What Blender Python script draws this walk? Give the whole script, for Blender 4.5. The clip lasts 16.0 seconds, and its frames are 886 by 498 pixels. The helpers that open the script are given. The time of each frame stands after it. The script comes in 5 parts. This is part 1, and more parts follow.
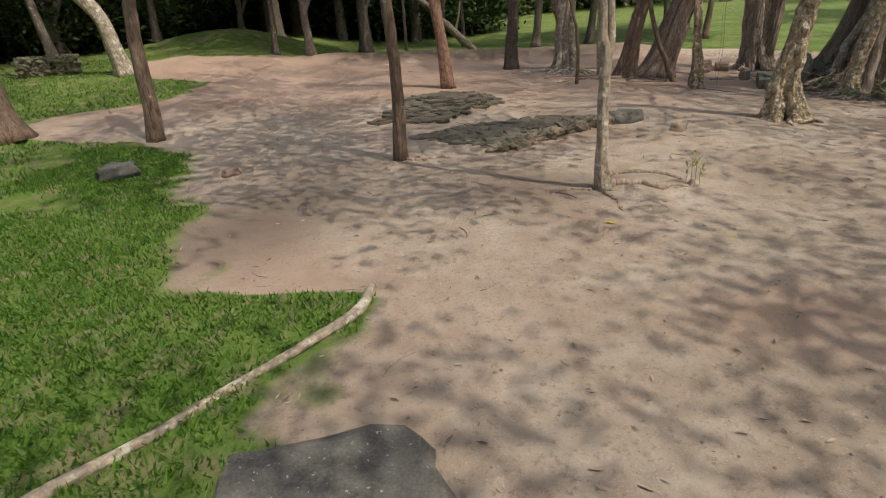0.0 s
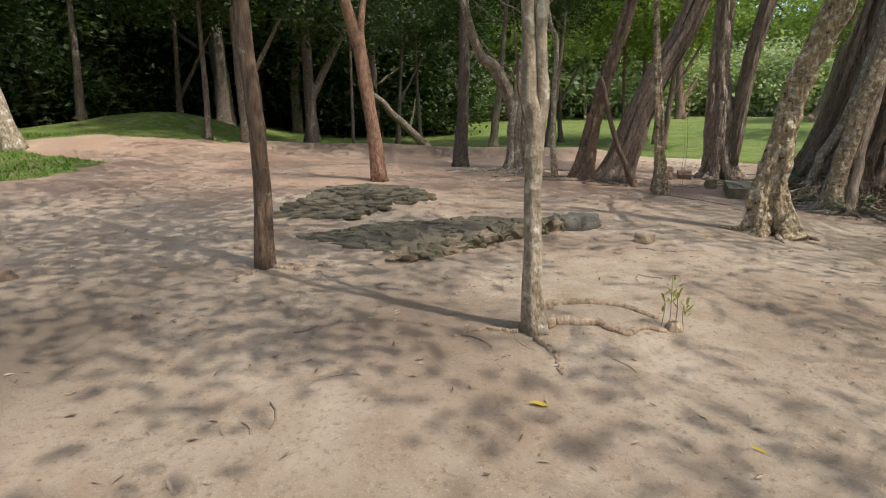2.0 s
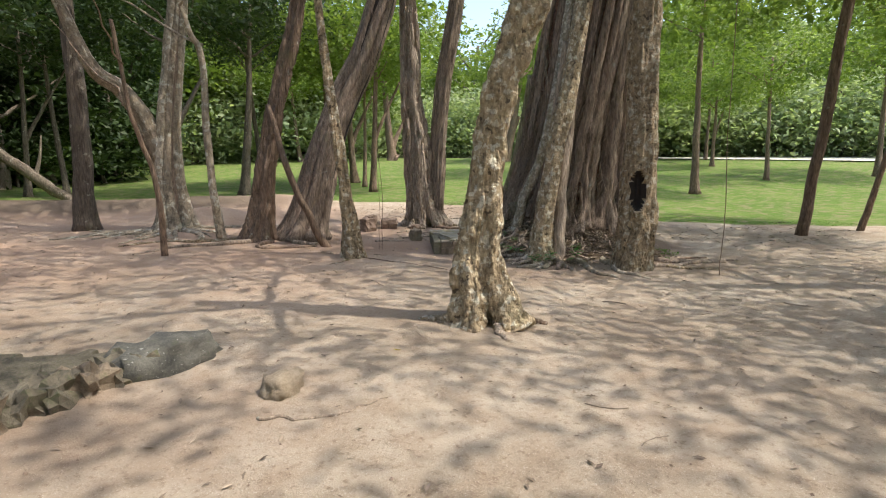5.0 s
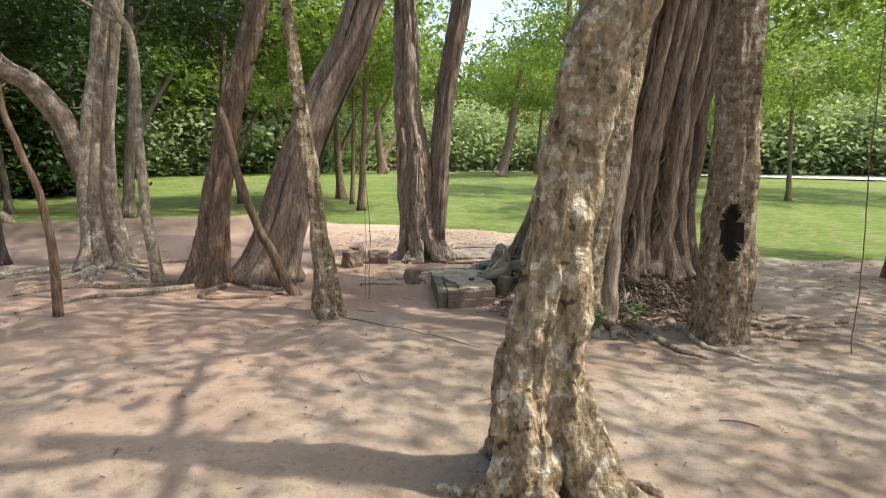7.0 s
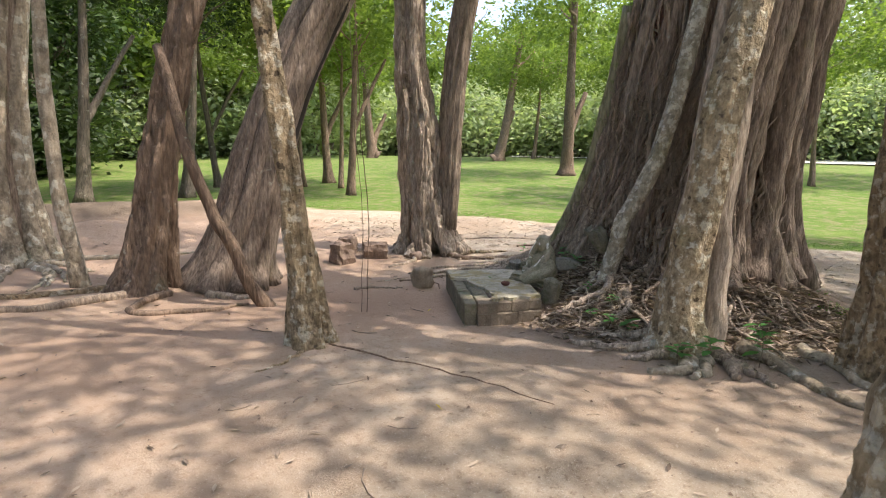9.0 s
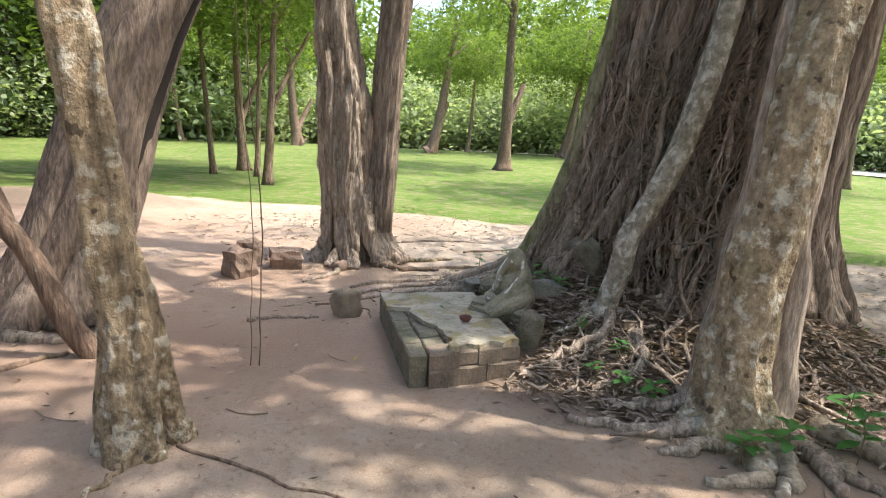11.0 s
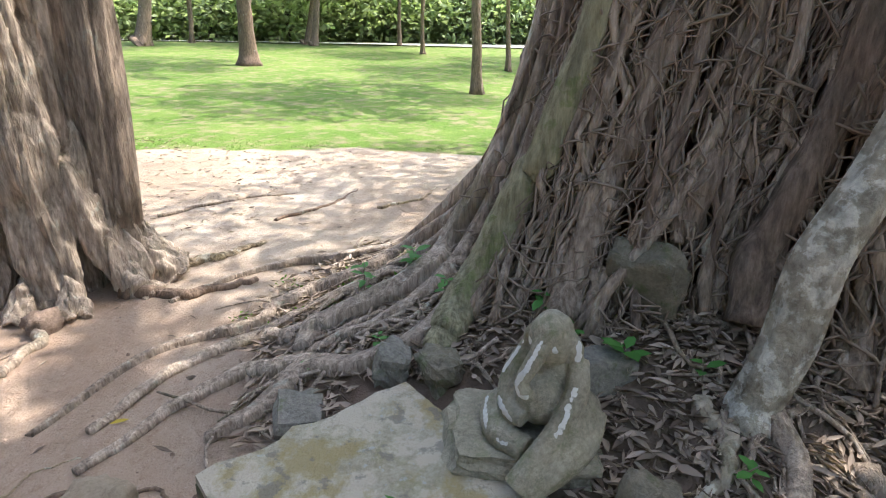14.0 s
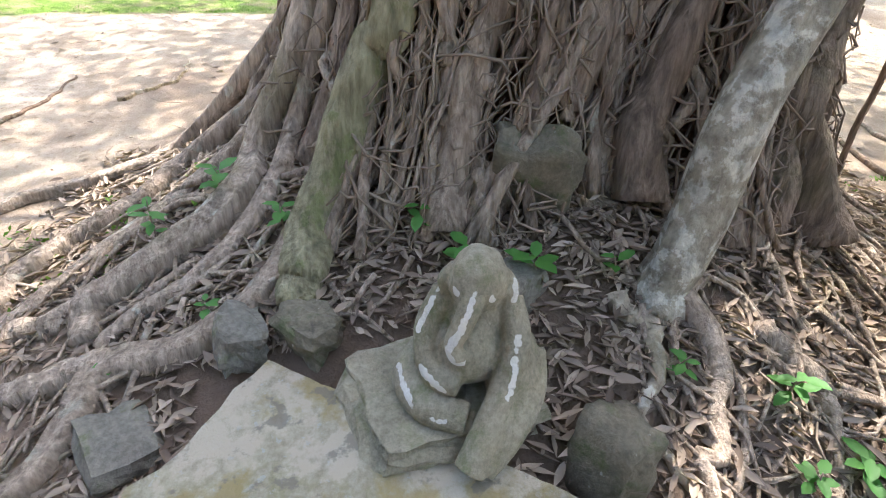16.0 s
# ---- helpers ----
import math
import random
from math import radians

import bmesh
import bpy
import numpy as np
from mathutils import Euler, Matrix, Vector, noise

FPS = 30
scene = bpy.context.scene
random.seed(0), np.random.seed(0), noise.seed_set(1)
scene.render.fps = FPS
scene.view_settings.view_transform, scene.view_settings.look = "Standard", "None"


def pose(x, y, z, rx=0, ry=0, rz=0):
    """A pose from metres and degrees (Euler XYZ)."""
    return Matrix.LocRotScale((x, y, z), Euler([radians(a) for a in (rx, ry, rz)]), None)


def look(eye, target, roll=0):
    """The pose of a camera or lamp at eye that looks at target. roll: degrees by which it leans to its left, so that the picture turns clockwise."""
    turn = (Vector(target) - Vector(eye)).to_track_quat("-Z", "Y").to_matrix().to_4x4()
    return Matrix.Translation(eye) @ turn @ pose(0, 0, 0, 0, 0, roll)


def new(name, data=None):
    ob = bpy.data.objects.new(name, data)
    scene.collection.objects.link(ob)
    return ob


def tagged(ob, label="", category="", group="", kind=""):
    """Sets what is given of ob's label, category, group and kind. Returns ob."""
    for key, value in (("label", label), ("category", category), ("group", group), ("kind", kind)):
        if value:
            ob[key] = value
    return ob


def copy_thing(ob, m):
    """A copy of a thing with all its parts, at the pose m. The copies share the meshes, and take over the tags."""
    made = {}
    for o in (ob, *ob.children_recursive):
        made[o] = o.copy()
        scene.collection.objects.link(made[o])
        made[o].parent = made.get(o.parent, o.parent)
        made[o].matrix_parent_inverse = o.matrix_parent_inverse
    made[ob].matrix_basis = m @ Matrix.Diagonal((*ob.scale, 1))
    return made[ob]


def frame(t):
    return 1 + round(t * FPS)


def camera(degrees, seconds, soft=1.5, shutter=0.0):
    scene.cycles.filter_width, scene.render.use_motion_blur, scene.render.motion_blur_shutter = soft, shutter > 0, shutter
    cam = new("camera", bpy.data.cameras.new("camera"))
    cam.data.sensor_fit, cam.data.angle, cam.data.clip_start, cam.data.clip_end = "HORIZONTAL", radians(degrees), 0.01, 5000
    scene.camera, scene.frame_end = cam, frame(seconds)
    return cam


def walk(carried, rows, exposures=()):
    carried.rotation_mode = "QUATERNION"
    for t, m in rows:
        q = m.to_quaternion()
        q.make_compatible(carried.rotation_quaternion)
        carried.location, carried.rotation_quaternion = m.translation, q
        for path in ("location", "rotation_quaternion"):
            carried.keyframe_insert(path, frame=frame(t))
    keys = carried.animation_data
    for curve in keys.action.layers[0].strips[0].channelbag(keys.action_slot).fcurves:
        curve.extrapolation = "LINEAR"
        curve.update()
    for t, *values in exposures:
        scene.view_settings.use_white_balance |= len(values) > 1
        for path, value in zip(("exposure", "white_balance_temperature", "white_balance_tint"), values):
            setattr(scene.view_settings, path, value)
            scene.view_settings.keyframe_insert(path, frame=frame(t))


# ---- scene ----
cam = camera(78.5, 16.0, 1.1)
PATH = [
    (0, (-0.108, -0.022, 2.175), (-0.079, 1.804, 1.359), -3.2),
    (0.5, (-0.043, 0.413, 2.171), (-0.116, 2.257, 1.401), -2.0),
    (1, (0.123, 0.93, 1.873), (0.01, 2.802, 1.178), -0.9),
    (1.5, (0.429, 1.642, 1.752), (0.332, 3.545, 1.143), -0.6),
    (2, (0.913, 2.345, 1.683), (1.077, 4.279, 1.2), 0.2),
    (2.5, (1.234, 2.889, 1.754), (1.746, 4.769, 1.304), 0.6),
    (3, (1.687, 3.407, 1.647), (2.473, 5.2, 1.235), 0.2),
    (3.5, (2.024, 3.935, 1.558), (2.897, 5.689, 1.157), 0.3),
    (4, (2.414, 4.423, 1.545), (3.386, 6.129, 1.167), 0.9),
    (6.5, (4.121, 7.31, 1.75), (5.212, 8.961, 1.464), -0.5),
    (7, (4.359, 7.825, 1.747), (5.453, 9.474, 1.457), 0.5),
    (7.5, (4.665, 8.384, 1.712), (5.767, 10.025, 1.411), 0.7),
    (8, (4.78, 8.981, 1.644), (5.892, 10.611, 1.32), 0.7),
    (10.5, (5.991, 10.767, 1.407), (7.186, 12.331, 1.055), 1.5),
    (11, (6.197, 11.306, 1.404), (7.526, 12.758, 1.05), 2.8),
    (11.5, (6.609, 11.918, 1.373), (8.019, 13.289, 1.006), 3.7),
    (12, (6.981, 12.432, 1.396), (8.461, 13.687, 0.913), 4.2),
    (12.5, (7.231, 12.955, 1.439), (8.764, 14.13, 0.921), 4.5),
    (13, (7.566, 13.338, 1.459), (9.161, 14.403, 0.893), 3.6),
    (13.5, (7.774, 13.668, 1.477), (9.447, 14.567, 0.849), 1.7),
    (14, (7.959, 13.885, 1.475), (9.705, 14.56, 0.77), 0.6),
    (14.5, (8.2, 13.988, 1.443), (9.968, 14.46, 0.637), 0.0),
    (15, (8.365, 14.168, 1.406), (10.119, 14.435, 0.483), 1.0),
    (15.5, (8.477, 14.307, 1.403), (10.181, 14.322, 0.356), 2.0),
    (16, (8.493, 14.319, 1.417), (10.129, 14.16, 0.277), 2.4),
]
EXPOSURES = [(0.0, 0.68, 6900, 12), (2.0, 0.92, 6800, 10), (4.0, 1.22, 6700, 9), (8.0, 1.65, 6900, 13), (11.0, 2.05, 6700, 12), (12.0, 2.2, 6500, 12), (13.5, 2.25, 6450, 12), (16.0, 2.9, 6600, 13)]
walk(cam, [(t, look(eye, target, roll)) for t, eye, target, roll in PATH], EXPOSURES)

# ---- world, sun, exposure ----
SUN_EL, SUN_AZ = 60.0, 132.0     # degrees; azimuth is measured from +y towards +x
world = bpy.data.worlds.new("world")
scene.world = world
world.use_nodes = True
wn, wl = world.node_tree.nodes, world.node_tree.links
sky = wn.new("ShaderNodeTexSky")
sky.sky_type, sky.sun_disc = "NISHITA", False
sky.sun_elevation, sky.sun_rotation = radians(SUN_EL), radians(SUN_AZ)
sky.air_density, sky.dust_density, sky.ozone_density = 1.0, 2.5, 1.0
wl.new(sky.outputs[0], wn["Background"].inputs[0])
wn["Background"].inputs[1].default_value = 0.15
sun = new("sun", bpy.data.lights.new("sun", "SUN"))
sun.data.energy, sun.data.angle, sun.data.color = 1.9, radians(0.7), (1.0, 0.955, 0.88)
sun_from = Vector((math.sin(radians(SUN_AZ)) * math.cos(radians(SUN_EL)), math.cos(radians(SUN_AZ)) * math.cos(radians(SUN_EL)), math.sin(radians(SUN_EL))))
sun.matrix_world = look(sun_from * 60, (0, 0, 0))

# ---- materials ----
def material(name):
    m = bpy.data.materials.new(name)
    m.use_nodes = True
    nt = m.node_tree
    return m, nt, nt.nodes["Principled BSDF"]


def node(nt, kind, **inputs):
    n = nt.nodes.new(kind)
    for key, value in inputs.items():
        n.inputs[key.replace("_", " ")].default_value = value
    return n


def coords(nt, stretch=(1, 1, 1), space="Object"):
    tc = nt.nodes.new("ShaderNodeTexCoord")
    mp = nt.nodes.new("ShaderNodeMapping")
    mp.inputs["Scale"].default_value = stretch
    nt.links.new(tc.outputs[space], mp.inputs[0])
    return mp.outputs[0]


def noise_tex(nt, vec, scale, detail=5.0, rough=0.6):
    n = node(nt, "ShaderNodeTexNoise", Scale=scale, Detail=detail, Roughness=rough)
    nt.links.new(vec, n.inputs["Vector"])
    return n.outputs["Fac"]


def ramp(nt, fac, *stops):
    r = nt.nodes.new("ShaderNodeValToRGB")
    while len(r.color_ramp.elements) < len(stops):
        r.color_ramp.elements.new(0.5)
    for e, (p, c) in zip(r.color_ramp.elements, stops):
        e.position, e.color = p, (*c, 1)
    nt.links.new(fac, r.inputs[0])
    return r.outputs[0]


def mix(nt, fac, a, b, mode="MIX"):
    m = nt.nodes.new("ShaderNodeMix")
    m.data_type, m.blend_type = "RGBA", mode
    for sock, value in ((m.inputs[0], fac), (m.inputs[6], a), (m.inputs[7], b)):
        if isinstance(value, (int, float)):
            sock.default_value = value
        elif isinstance(value, tuple):
            sock.default_value = (*value, 1)
        else:
            nt.links.new(value, sock)
    return m.outputs[2]


def bump(nt, bsdf, height, strength, distance):
    b = node(nt, "ShaderNodeBump", Strength=strength, Distance=distance)
    nt.links.new(height, b.inputs["Height"])
    nt.links.new(b.outputs[0], bsdf.inputs["Normal"])


def bark(name, dark, light, lichen=(0.42, 0.42, 0.36), lichen_at=0.62, stretch=(6, 6, 1.2), relief=0.03, blotch=7.0, pits=0.0):
    m, nt, bs = material(name)
    v, v3 = coords(nt, stretch), coords(nt)
    big, fine = noise_tex(nt, v, 2.0), noise_tex(nt, v, 9.0, 8)
    blot, moss = noise_tex(nt, v3, blotch, 6), noise_tex(nt, v3, 1.6, 4)
    fibre = noise_tex(nt, coords(nt, tuple(k * 2.2 for k in stretch)), 2.0, 4, 0.6)
    c = ramp(nt, big, (0.3, dark), (0.7, light))
    c = mix(nt, 0.55, c, mix(nt, ramp(nt, fine, (0.35, (0,) * 3), (0.65, (1,) * 3)), dark, light))
    c = mix(nt, ramp(nt, blot, (lichen_at, (0,) * 3), (lichen_at + 0.06, (0.7,) * 3)), c, lichen)
    c = mix(nt, ramp(nt, moss, (0.58, (0,) * 3), (0.72, (0.45,) * 3)), c, (0.13, 0.135, 0.05))
    c = mix(nt, 1.0, c, ramp(nt, fibre, (0.32, (0.55,) * 3), (0.6, (1.15,) * 3)), "MULTIPLY")
    if pits:
        pit = noise_tex(nt, v3, 11.0, 3, 0.5)
        c = mix(nt, ramp(nt, pit, (pits - 0.05, (0.85,) * 3), (pits, (0,) * 3)), c, (0.055, 0.038, 0.025))
    info, geo = nt.nodes.new("ShaderNodeObjectInfo"), nt.nodes.new("ShaderNodeNewGeometry")
    for each in (info.outputs["Random"], geo.outputs["Random Per Island"]):
        c = mix(nt, 1.0, c, ramp(nt, each, (0.0, (0.82, 0.79, 0.76)), (1.0, (1.22, 1.22, 1.2))), "MULTIPLY")
    nt.links.new(c, bs.inputs["Base Color"])
    bs.inputs["Roughness"].default_value = 0.9
    bump(nt, bs, mix(nt, 0.45, mix(nt, 0.5, fine, blot), fibre), 1.0, relief * 1.8)
    return m


def stone(name, dark, light, moss=(0.10, 0.12, 0.045), moss_at=0.55, spots=(0.5, 0.5, 0.45), spot_at=0.68):
    m, nt, bs = material(name)
    v = coords(nt)
    a, b, c3, d = noise_tex(nt, v, 6.5, 7), noise_tex(nt, v, 55.0, 6, 0.7), noise_tex(nt, v, 10.0, 8, 0.72), noise_tex(nt, v, 30.0, 5)
    c = ramp(nt, a, (0.35, dark), (0.64, light))
    c = mix(nt, 0.45, c, mix(nt, ramp(nt, b, (0.38, (0,) * 3), (0.62, (1,) * 3)), dark, light))
    c = mix(nt, ramp(nt, c3, (moss_at, (0,) * 3), (moss_at + 0.14, (0.8,) * 3)), c, moss)
    c = mix(nt, ramp(nt, d, (spot_at, (0,) * 3), (spot_at + 0.03, (0.6,) * 3)), c, spots)
    nt.links.new(c, bs.inputs["Base Color"])
    bs.inputs["Roughness"].default_value = 0.9
    bump(nt, bs, mix(nt, 0.6, b, c3), 1.0, 0.025)
    return m


def leafy(name, c1, c2, through_light=0.45, gloss=0.35):
    m, nt, bs = material(name)
    info = nt.nodes.new("ShaderNodeNewGeometry")
    c = ramp(nt, info.outputs["Random Per Island"], (0.0, c1), (1.0, c2))
    nt.links.new(c, bs.inputs["Base Color"])
    bs.inputs["Roughness"].default_value = 0.55
    bs.inputs["Specular IOR Level"].default_value = gloss
    tr = nt.nodes.new("ShaderNodeBsdfTranslucent")
    nt.links.new(mix(nt, 1.0, c, (1.0, 1.06, 0.55), "MULTIPLY"), tr.inputs[0])
    ms = node(nt, "ShaderNodeMixShader", Fac=through_light)
    nt.links.new(bs.outputs[0], ms.inputs[1])
    nt.links.new(tr.outputs[0], ms.inputs[2])
    nt.links.new(ms.outputs[0], nt.nodes["Material Output"].inputs[0])
    return m


def plain(name, c, rough=0.8):
    m, nt, bs = material(name)
    v = coords(nt)
    n = noise_tex(nt, v, 14.0)
    nt.links.new(ramp(nt, n, (0.3, tuple(k * 0.75 for k in c)), (0.7, tuple(min(1, k * 1.2) for k in c))), bs.inputs["Base Color"])
    bs.inputs["Roughness"].default_value = rough
    bump(nt, bs, n, 0.4, 0.01)
    return m


BARK_DARK = bark("bark_dark_fig", (0.1, 0.07, 0.055), (0.36, 0.285, 0.23), lichen_at=0.66)
BARK_STRAND = bark("bark_aerial_roots", (0.17, 0.125, 0.095), (0.5, 0.415, 0.34), lichen_at=0.62)
BARK_PALE = bark("bark_pale", (0.2, 0.16, 0.115), (0.44, 0.38, 0.3), lichen=(0.58, 0.57, 0.5), lichen_at=0.55, stretch=(3, 3, 2))
BARK_SPOT = bark("bark_blotched", (0.17, 0.12, 0.07), (0.47, 0.38, 0.26), lichen=(0.62, 0.59, 0.5), lichen_at=0.54, stretch=(3.5, 3.5, 2.6), relief=0.06, blotch=11.0, pits=0.37)
BARK_LICHEN = bark("bark_grey_lichen", (0.24, 0.215, 0.165), (0.45, 0.42, 0.35), lichen=(0.66, 0.66, 0.6), lichen_at=0.5, stretch=(4, 4, 3), blotch=14.0)
BARK_BROWN = bark("bark_brown", (0.12, 0.08, 0.055), (0.28, 0.2, 0.15), lichen_at=0.64)
BARK_RED = bark("bark_reddish", (0.17, 0.09, 0.06), (0.34, 0.21, 0.15), lichen_at=0.68, stretch=(4, 4, 2))
BARK_MOSSY = bark("bark_mossy_root", (0.2, 0.19, 0.11), (0.4, 0.38, 0.26), lichen=(0.16, 0.2, 0.07), lichen_at=0.56)
BARK_FAR = bark("bark_far", (0.09, 0.07, 0.055), (0.2, 0.17, 0.14))
# Near-black paint for the shade in the trunk hollow and between fused roots.
RECESS_SHADE = plain("recess_shade", (0.03, 0.022, 0.018), 0.95)
STONE_GREY = stone("stone_grey", (0.13, 0.12, 0.1), (0.3, 0.28, 0.23))
STONE_SLATE = stone("stone_slate", (0.06, 0.06, 0.052), (0.17, 0.16, 0.135), moss_at=0.58, spot_at=0.64)
STONE_BROWN = stone("stone_brown", (0.15, 0.1, 0.075), (0.33, 0.24, 0.18), moss_at=0.66)
STONE_SANDY = stone("stone_sandy", (0.24, 0.185, 0.125), (0.42, 0.34, 0.25), moss_at=0.7)
STONE_MOSSY = stone("stone_mossy", (0.12, 0.105, 0.075), (0.28, 0.245, 0.175), moss_at=0.5)
STONE_STATUE = stone("stone_statue", (0.2, 0.18, 0.125), (0.46, 0.41, 0.3), moss=(0.17, 0.185, 0.09), moss_at=0.52, spot_at=0.72)
PLASTER = stone("lime_plaster_crust", (0.28, 0.245, 0.165), (0.52, 0.47, 0.36), moss=(0.25, 0.235, 0.11), moss_at=0.48, spots=(0.42, 0.44, 0.42), spot_at=0.6)
pnt = PLASTER.node_tree
pcol = pnt.nodes["Principled BSDF"].inputs["Base Color"]
stain = mix(pnt, ramp(pnt, noise_tex(pnt, coords(pnt), 5.0, 6, 0.65), (0.46, (0,) * 3), (0.52, (0.9,) * 3)), pcol.links[0].from_socket, (0.52, 0.46, 0.36))
stain = mix(pnt, ramp(pnt, noise_tex(pnt, coords(pnt, (1, 1, 1.3)), 3.3, 7, 0.65), (0.5, (0,) * 3), (0.57, (0.8,) * 3)), stain, (0.33, 0.26, 0.11))
stain = mix(pnt, ramp(pnt, noise_tex(pnt, coords(pnt, (1.2, 1, 1)), 9.0, 5, 0.6), (0.58, (0,) * 3), (0.63, (0.75,) * 3)), stain, (0.2, 0.185, 0.15))
pnt.links.new(stain, pcol)
CHALK = plain("white_lime_paint", (0.78, 0.77, 0.72))
CLAY = plain("fired_clay", (0.16, 0.06, 0.045))
# Shaded green for wood crowns, sunlit green for lawn crowns: light set in colour.
LEAF_SHADED = leafy("leaves_shaded", (0.028, 0.05, 0.018), (0.06, 0.10, 0.03), 0.35)
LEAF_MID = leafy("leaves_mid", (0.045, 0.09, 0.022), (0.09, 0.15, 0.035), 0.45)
LEAF_SUNLIT = leafy("leaves_sunlit", (0.13, 0.2, 0.045), (0.23, 0.31, 0.08), 0.55)
# Paled green: the haze of distance is mixed into the leaf colour.
LEAF_HAZE = leafy("leaves_hazed", (0.27, 0.35, 0.19), (0.42, 0.48, 0.3), 0.55)
LEAF_PLANT = leafy("leaves_seedling", (0.05, 0.17, 0.04), (0.10, 0.28, 0.06), 0.35)
LEAF_SPROUT = leafy("leaves_sprout", (0.22, 0.26, 0.05), (0.32, 0.36, 0.08), 0.35)
LEAF_DEAD = leafy("leaves_dead", (0.12, 0.085, 0.065), (0.5, 0.4, 0.315), 0.1, 0.2)
LEAF_YELLOW = leafy("leaf_yellow", (0.5, 0.36, 0.04), (0.5, 0.4, 0.06), 0.2)
GRASS = leafy("grass_blades", (0.055, 0.15, 0.018), (0.15, 0.27, 0.04), 0.45)
TWIG = plain("dry_twigs", (0.26, 0.2, 0.15))
RED_EARTH = plain("red_earth", (0.25, 0.13, 0.085), 0.95)

# ground: sand, red earth and grass blended by masks painted on the mesh
GROUND_MAT, nt, bs = material("ground_sand_and_grass")
v = coords(nt)
att = {}
for key in ("grass", "red", "damp", "litter"):
    a = nt.nodes.new("ShaderNodeAttribute")
    a.attribute_name = key
    att[key] = a.outputs["Fac"]
n1, n2, n3, n4 = noise_tex(nt, v, 0.55, 6), noise_tex(nt, v, 3.0, 7), noise_tex(nt, v, 22.0, 8, 0.7), noise_tex(nt, v, 90.0, 4, 0.7)
sand = ramp(nt, n1, (0.3, (0.31, 0.245, 0.18)), (0.5, (0.42, 0.345, 0.265)), (0.72, (0.49, 0.42, 0.34)))
sand = mix(nt, ramp(nt, n2, (0.42, (0,) * 3), (0.66, (0.65,) * 3)), sand, (0.3, 0.22, 0.155))
sand = mix(nt, ramp(nt, n3, (0.52, (0,) * 3), (0.66, (0.75,) * 3)), sand, (0.23, 0.165, 0.115))
sand = mix(nt, ramp(nt, n4, (0.57, (0,) * 3), (0.66, (0.65,) * 3)), sand, (0.57, 0.5, 0.42))
sand = mix(nt, att["red"], sand, mix(nt, n2, (0.35, 0.21, 0.145), (0.49, 0.325, 0.235)))
sand = mix(nt, att["damp"], sand, mix(nt, n3, (0.11, 0.085, 0.065), (0.2, 0.155, 0.115)))
sand = mix(nt, att["litter"], sand, mix(nt, n3, (0.07, 0.05, 0.04), (0.21, 0.15, 0.11)))
turf = ramp(nt, n3, (0.3, (0.045, 0.09, 0.014)), (0.55, (0.10, 0.175, 0.028)), (0.75, (0.18, 0.25, 0.055)))
turf = mix(nt, ramp(nt, n1, (0.42, (0,) * 3), (0.7, (0.6,) * 3)), turf, (0.2, 0.25, 0.07))
turf = mix(nt, ramp(nt, n2, (0.48, (0,) * 3), (0.66, (0.85,) * 3)), turf, (0.24, 0.2, 0.12))
edge = nt.nodes.new("ShaderNodeMath")
edge.operation = "ADD"
half = nt.nodes.new("ShaderNodeMath")
half.operation, half.inputs[1].default_value = "MULTIPLY_ADD", 0.5
half.inputs[2].default_value = -0.25
nt.links.new(mix(nt, 0.5, n2, n3), half.inputs[0])
nt.links.new(att["grass"], edge.inputs[0])
nt.links.new(half.outputs[0], edge.inputs[1])
base = mix(nt, ramp(nt, edge.outputs[0], (0.4, (0,) * 3), (0.6, (1,) * 3)), sand, turf)
nt.links.new(base, bs.inputs["Base Color"])
bs.inputs["Roughness"].default_value = 0.95
bs.inputs["Specular IOR Level"].default_value = 0.2
bump(nt, bs, mix(nt, 0.4, n2, mix(nt, 0.35, n3, n4)), 1.0, 0.07)

# ---- helpers for things ----
rng = np.random.default_rng(7)


def part(name, vf, mat, parent=None, label="", smooth=True):
    """One mesh object out of vertices and faces."""
    verts, faces = vf
    me = bpy.data.meshes.new(name)
    me.from_pydata([tuple(p) for p in verts], [], [tuple(f) for f in faces])
    me.materials.append(mat)
    if smooth:
        me.polygons.foreach_set("use_smooth", [True] * len(me.polygons))
    me.update()
    ob = new(name, me)
    ob.parent = parent
    return tagged(ob, label)


def thing(name, at, label, category, group="", kind=""):
    ob = new(name)
    ob.location = at
    ob.empty_display_size = 0.1
    bpy.context.view_layer.update()
    return tagged(ob, label, category, group, kind)


def joined(*meshes):
    verts, faces, k = [], [], 0
    for vs, fs in meshes:
        verts.append(np.asarray(vs, float))
        faces += [tuple(i + k for i in f) for f in fs]
        k += len(vs)
    return np.concatenate(verts), faces


def smoothstep(a, b, x):
    t = min(1.0, max(0.0, (x - a) / (b - a)))
    return t * t * (3 - 2 * t)


def spline(points, n):
    """n places along a smooth line through the points (any number of columns)."""
    p = np.asarray(points, float)
    if len(p) == 2:
        return np.array([p[0] + (p[1] - p[0]) * t for t in np.linspace(0, 1, n)])
    q = np.vstack([2 * p[0] - p[1], p, 2 * p[-1] - p[-2]])
    out = []
    for s in np.linspace(0, len(p) - 1 - 1e-6, n):
        i, t = int(s), s - int(s)
        a, b, c, d = q[i], q[i + 1], q[i + 2], q[i + 3]
        out.append(0.5 * (2 * b + (c - a) * t + (2 * a - 5 * b + 4 * c - d) * t * t + (3 * b - a - 3 * c + d) * t ** 3))
    return np.array(out)


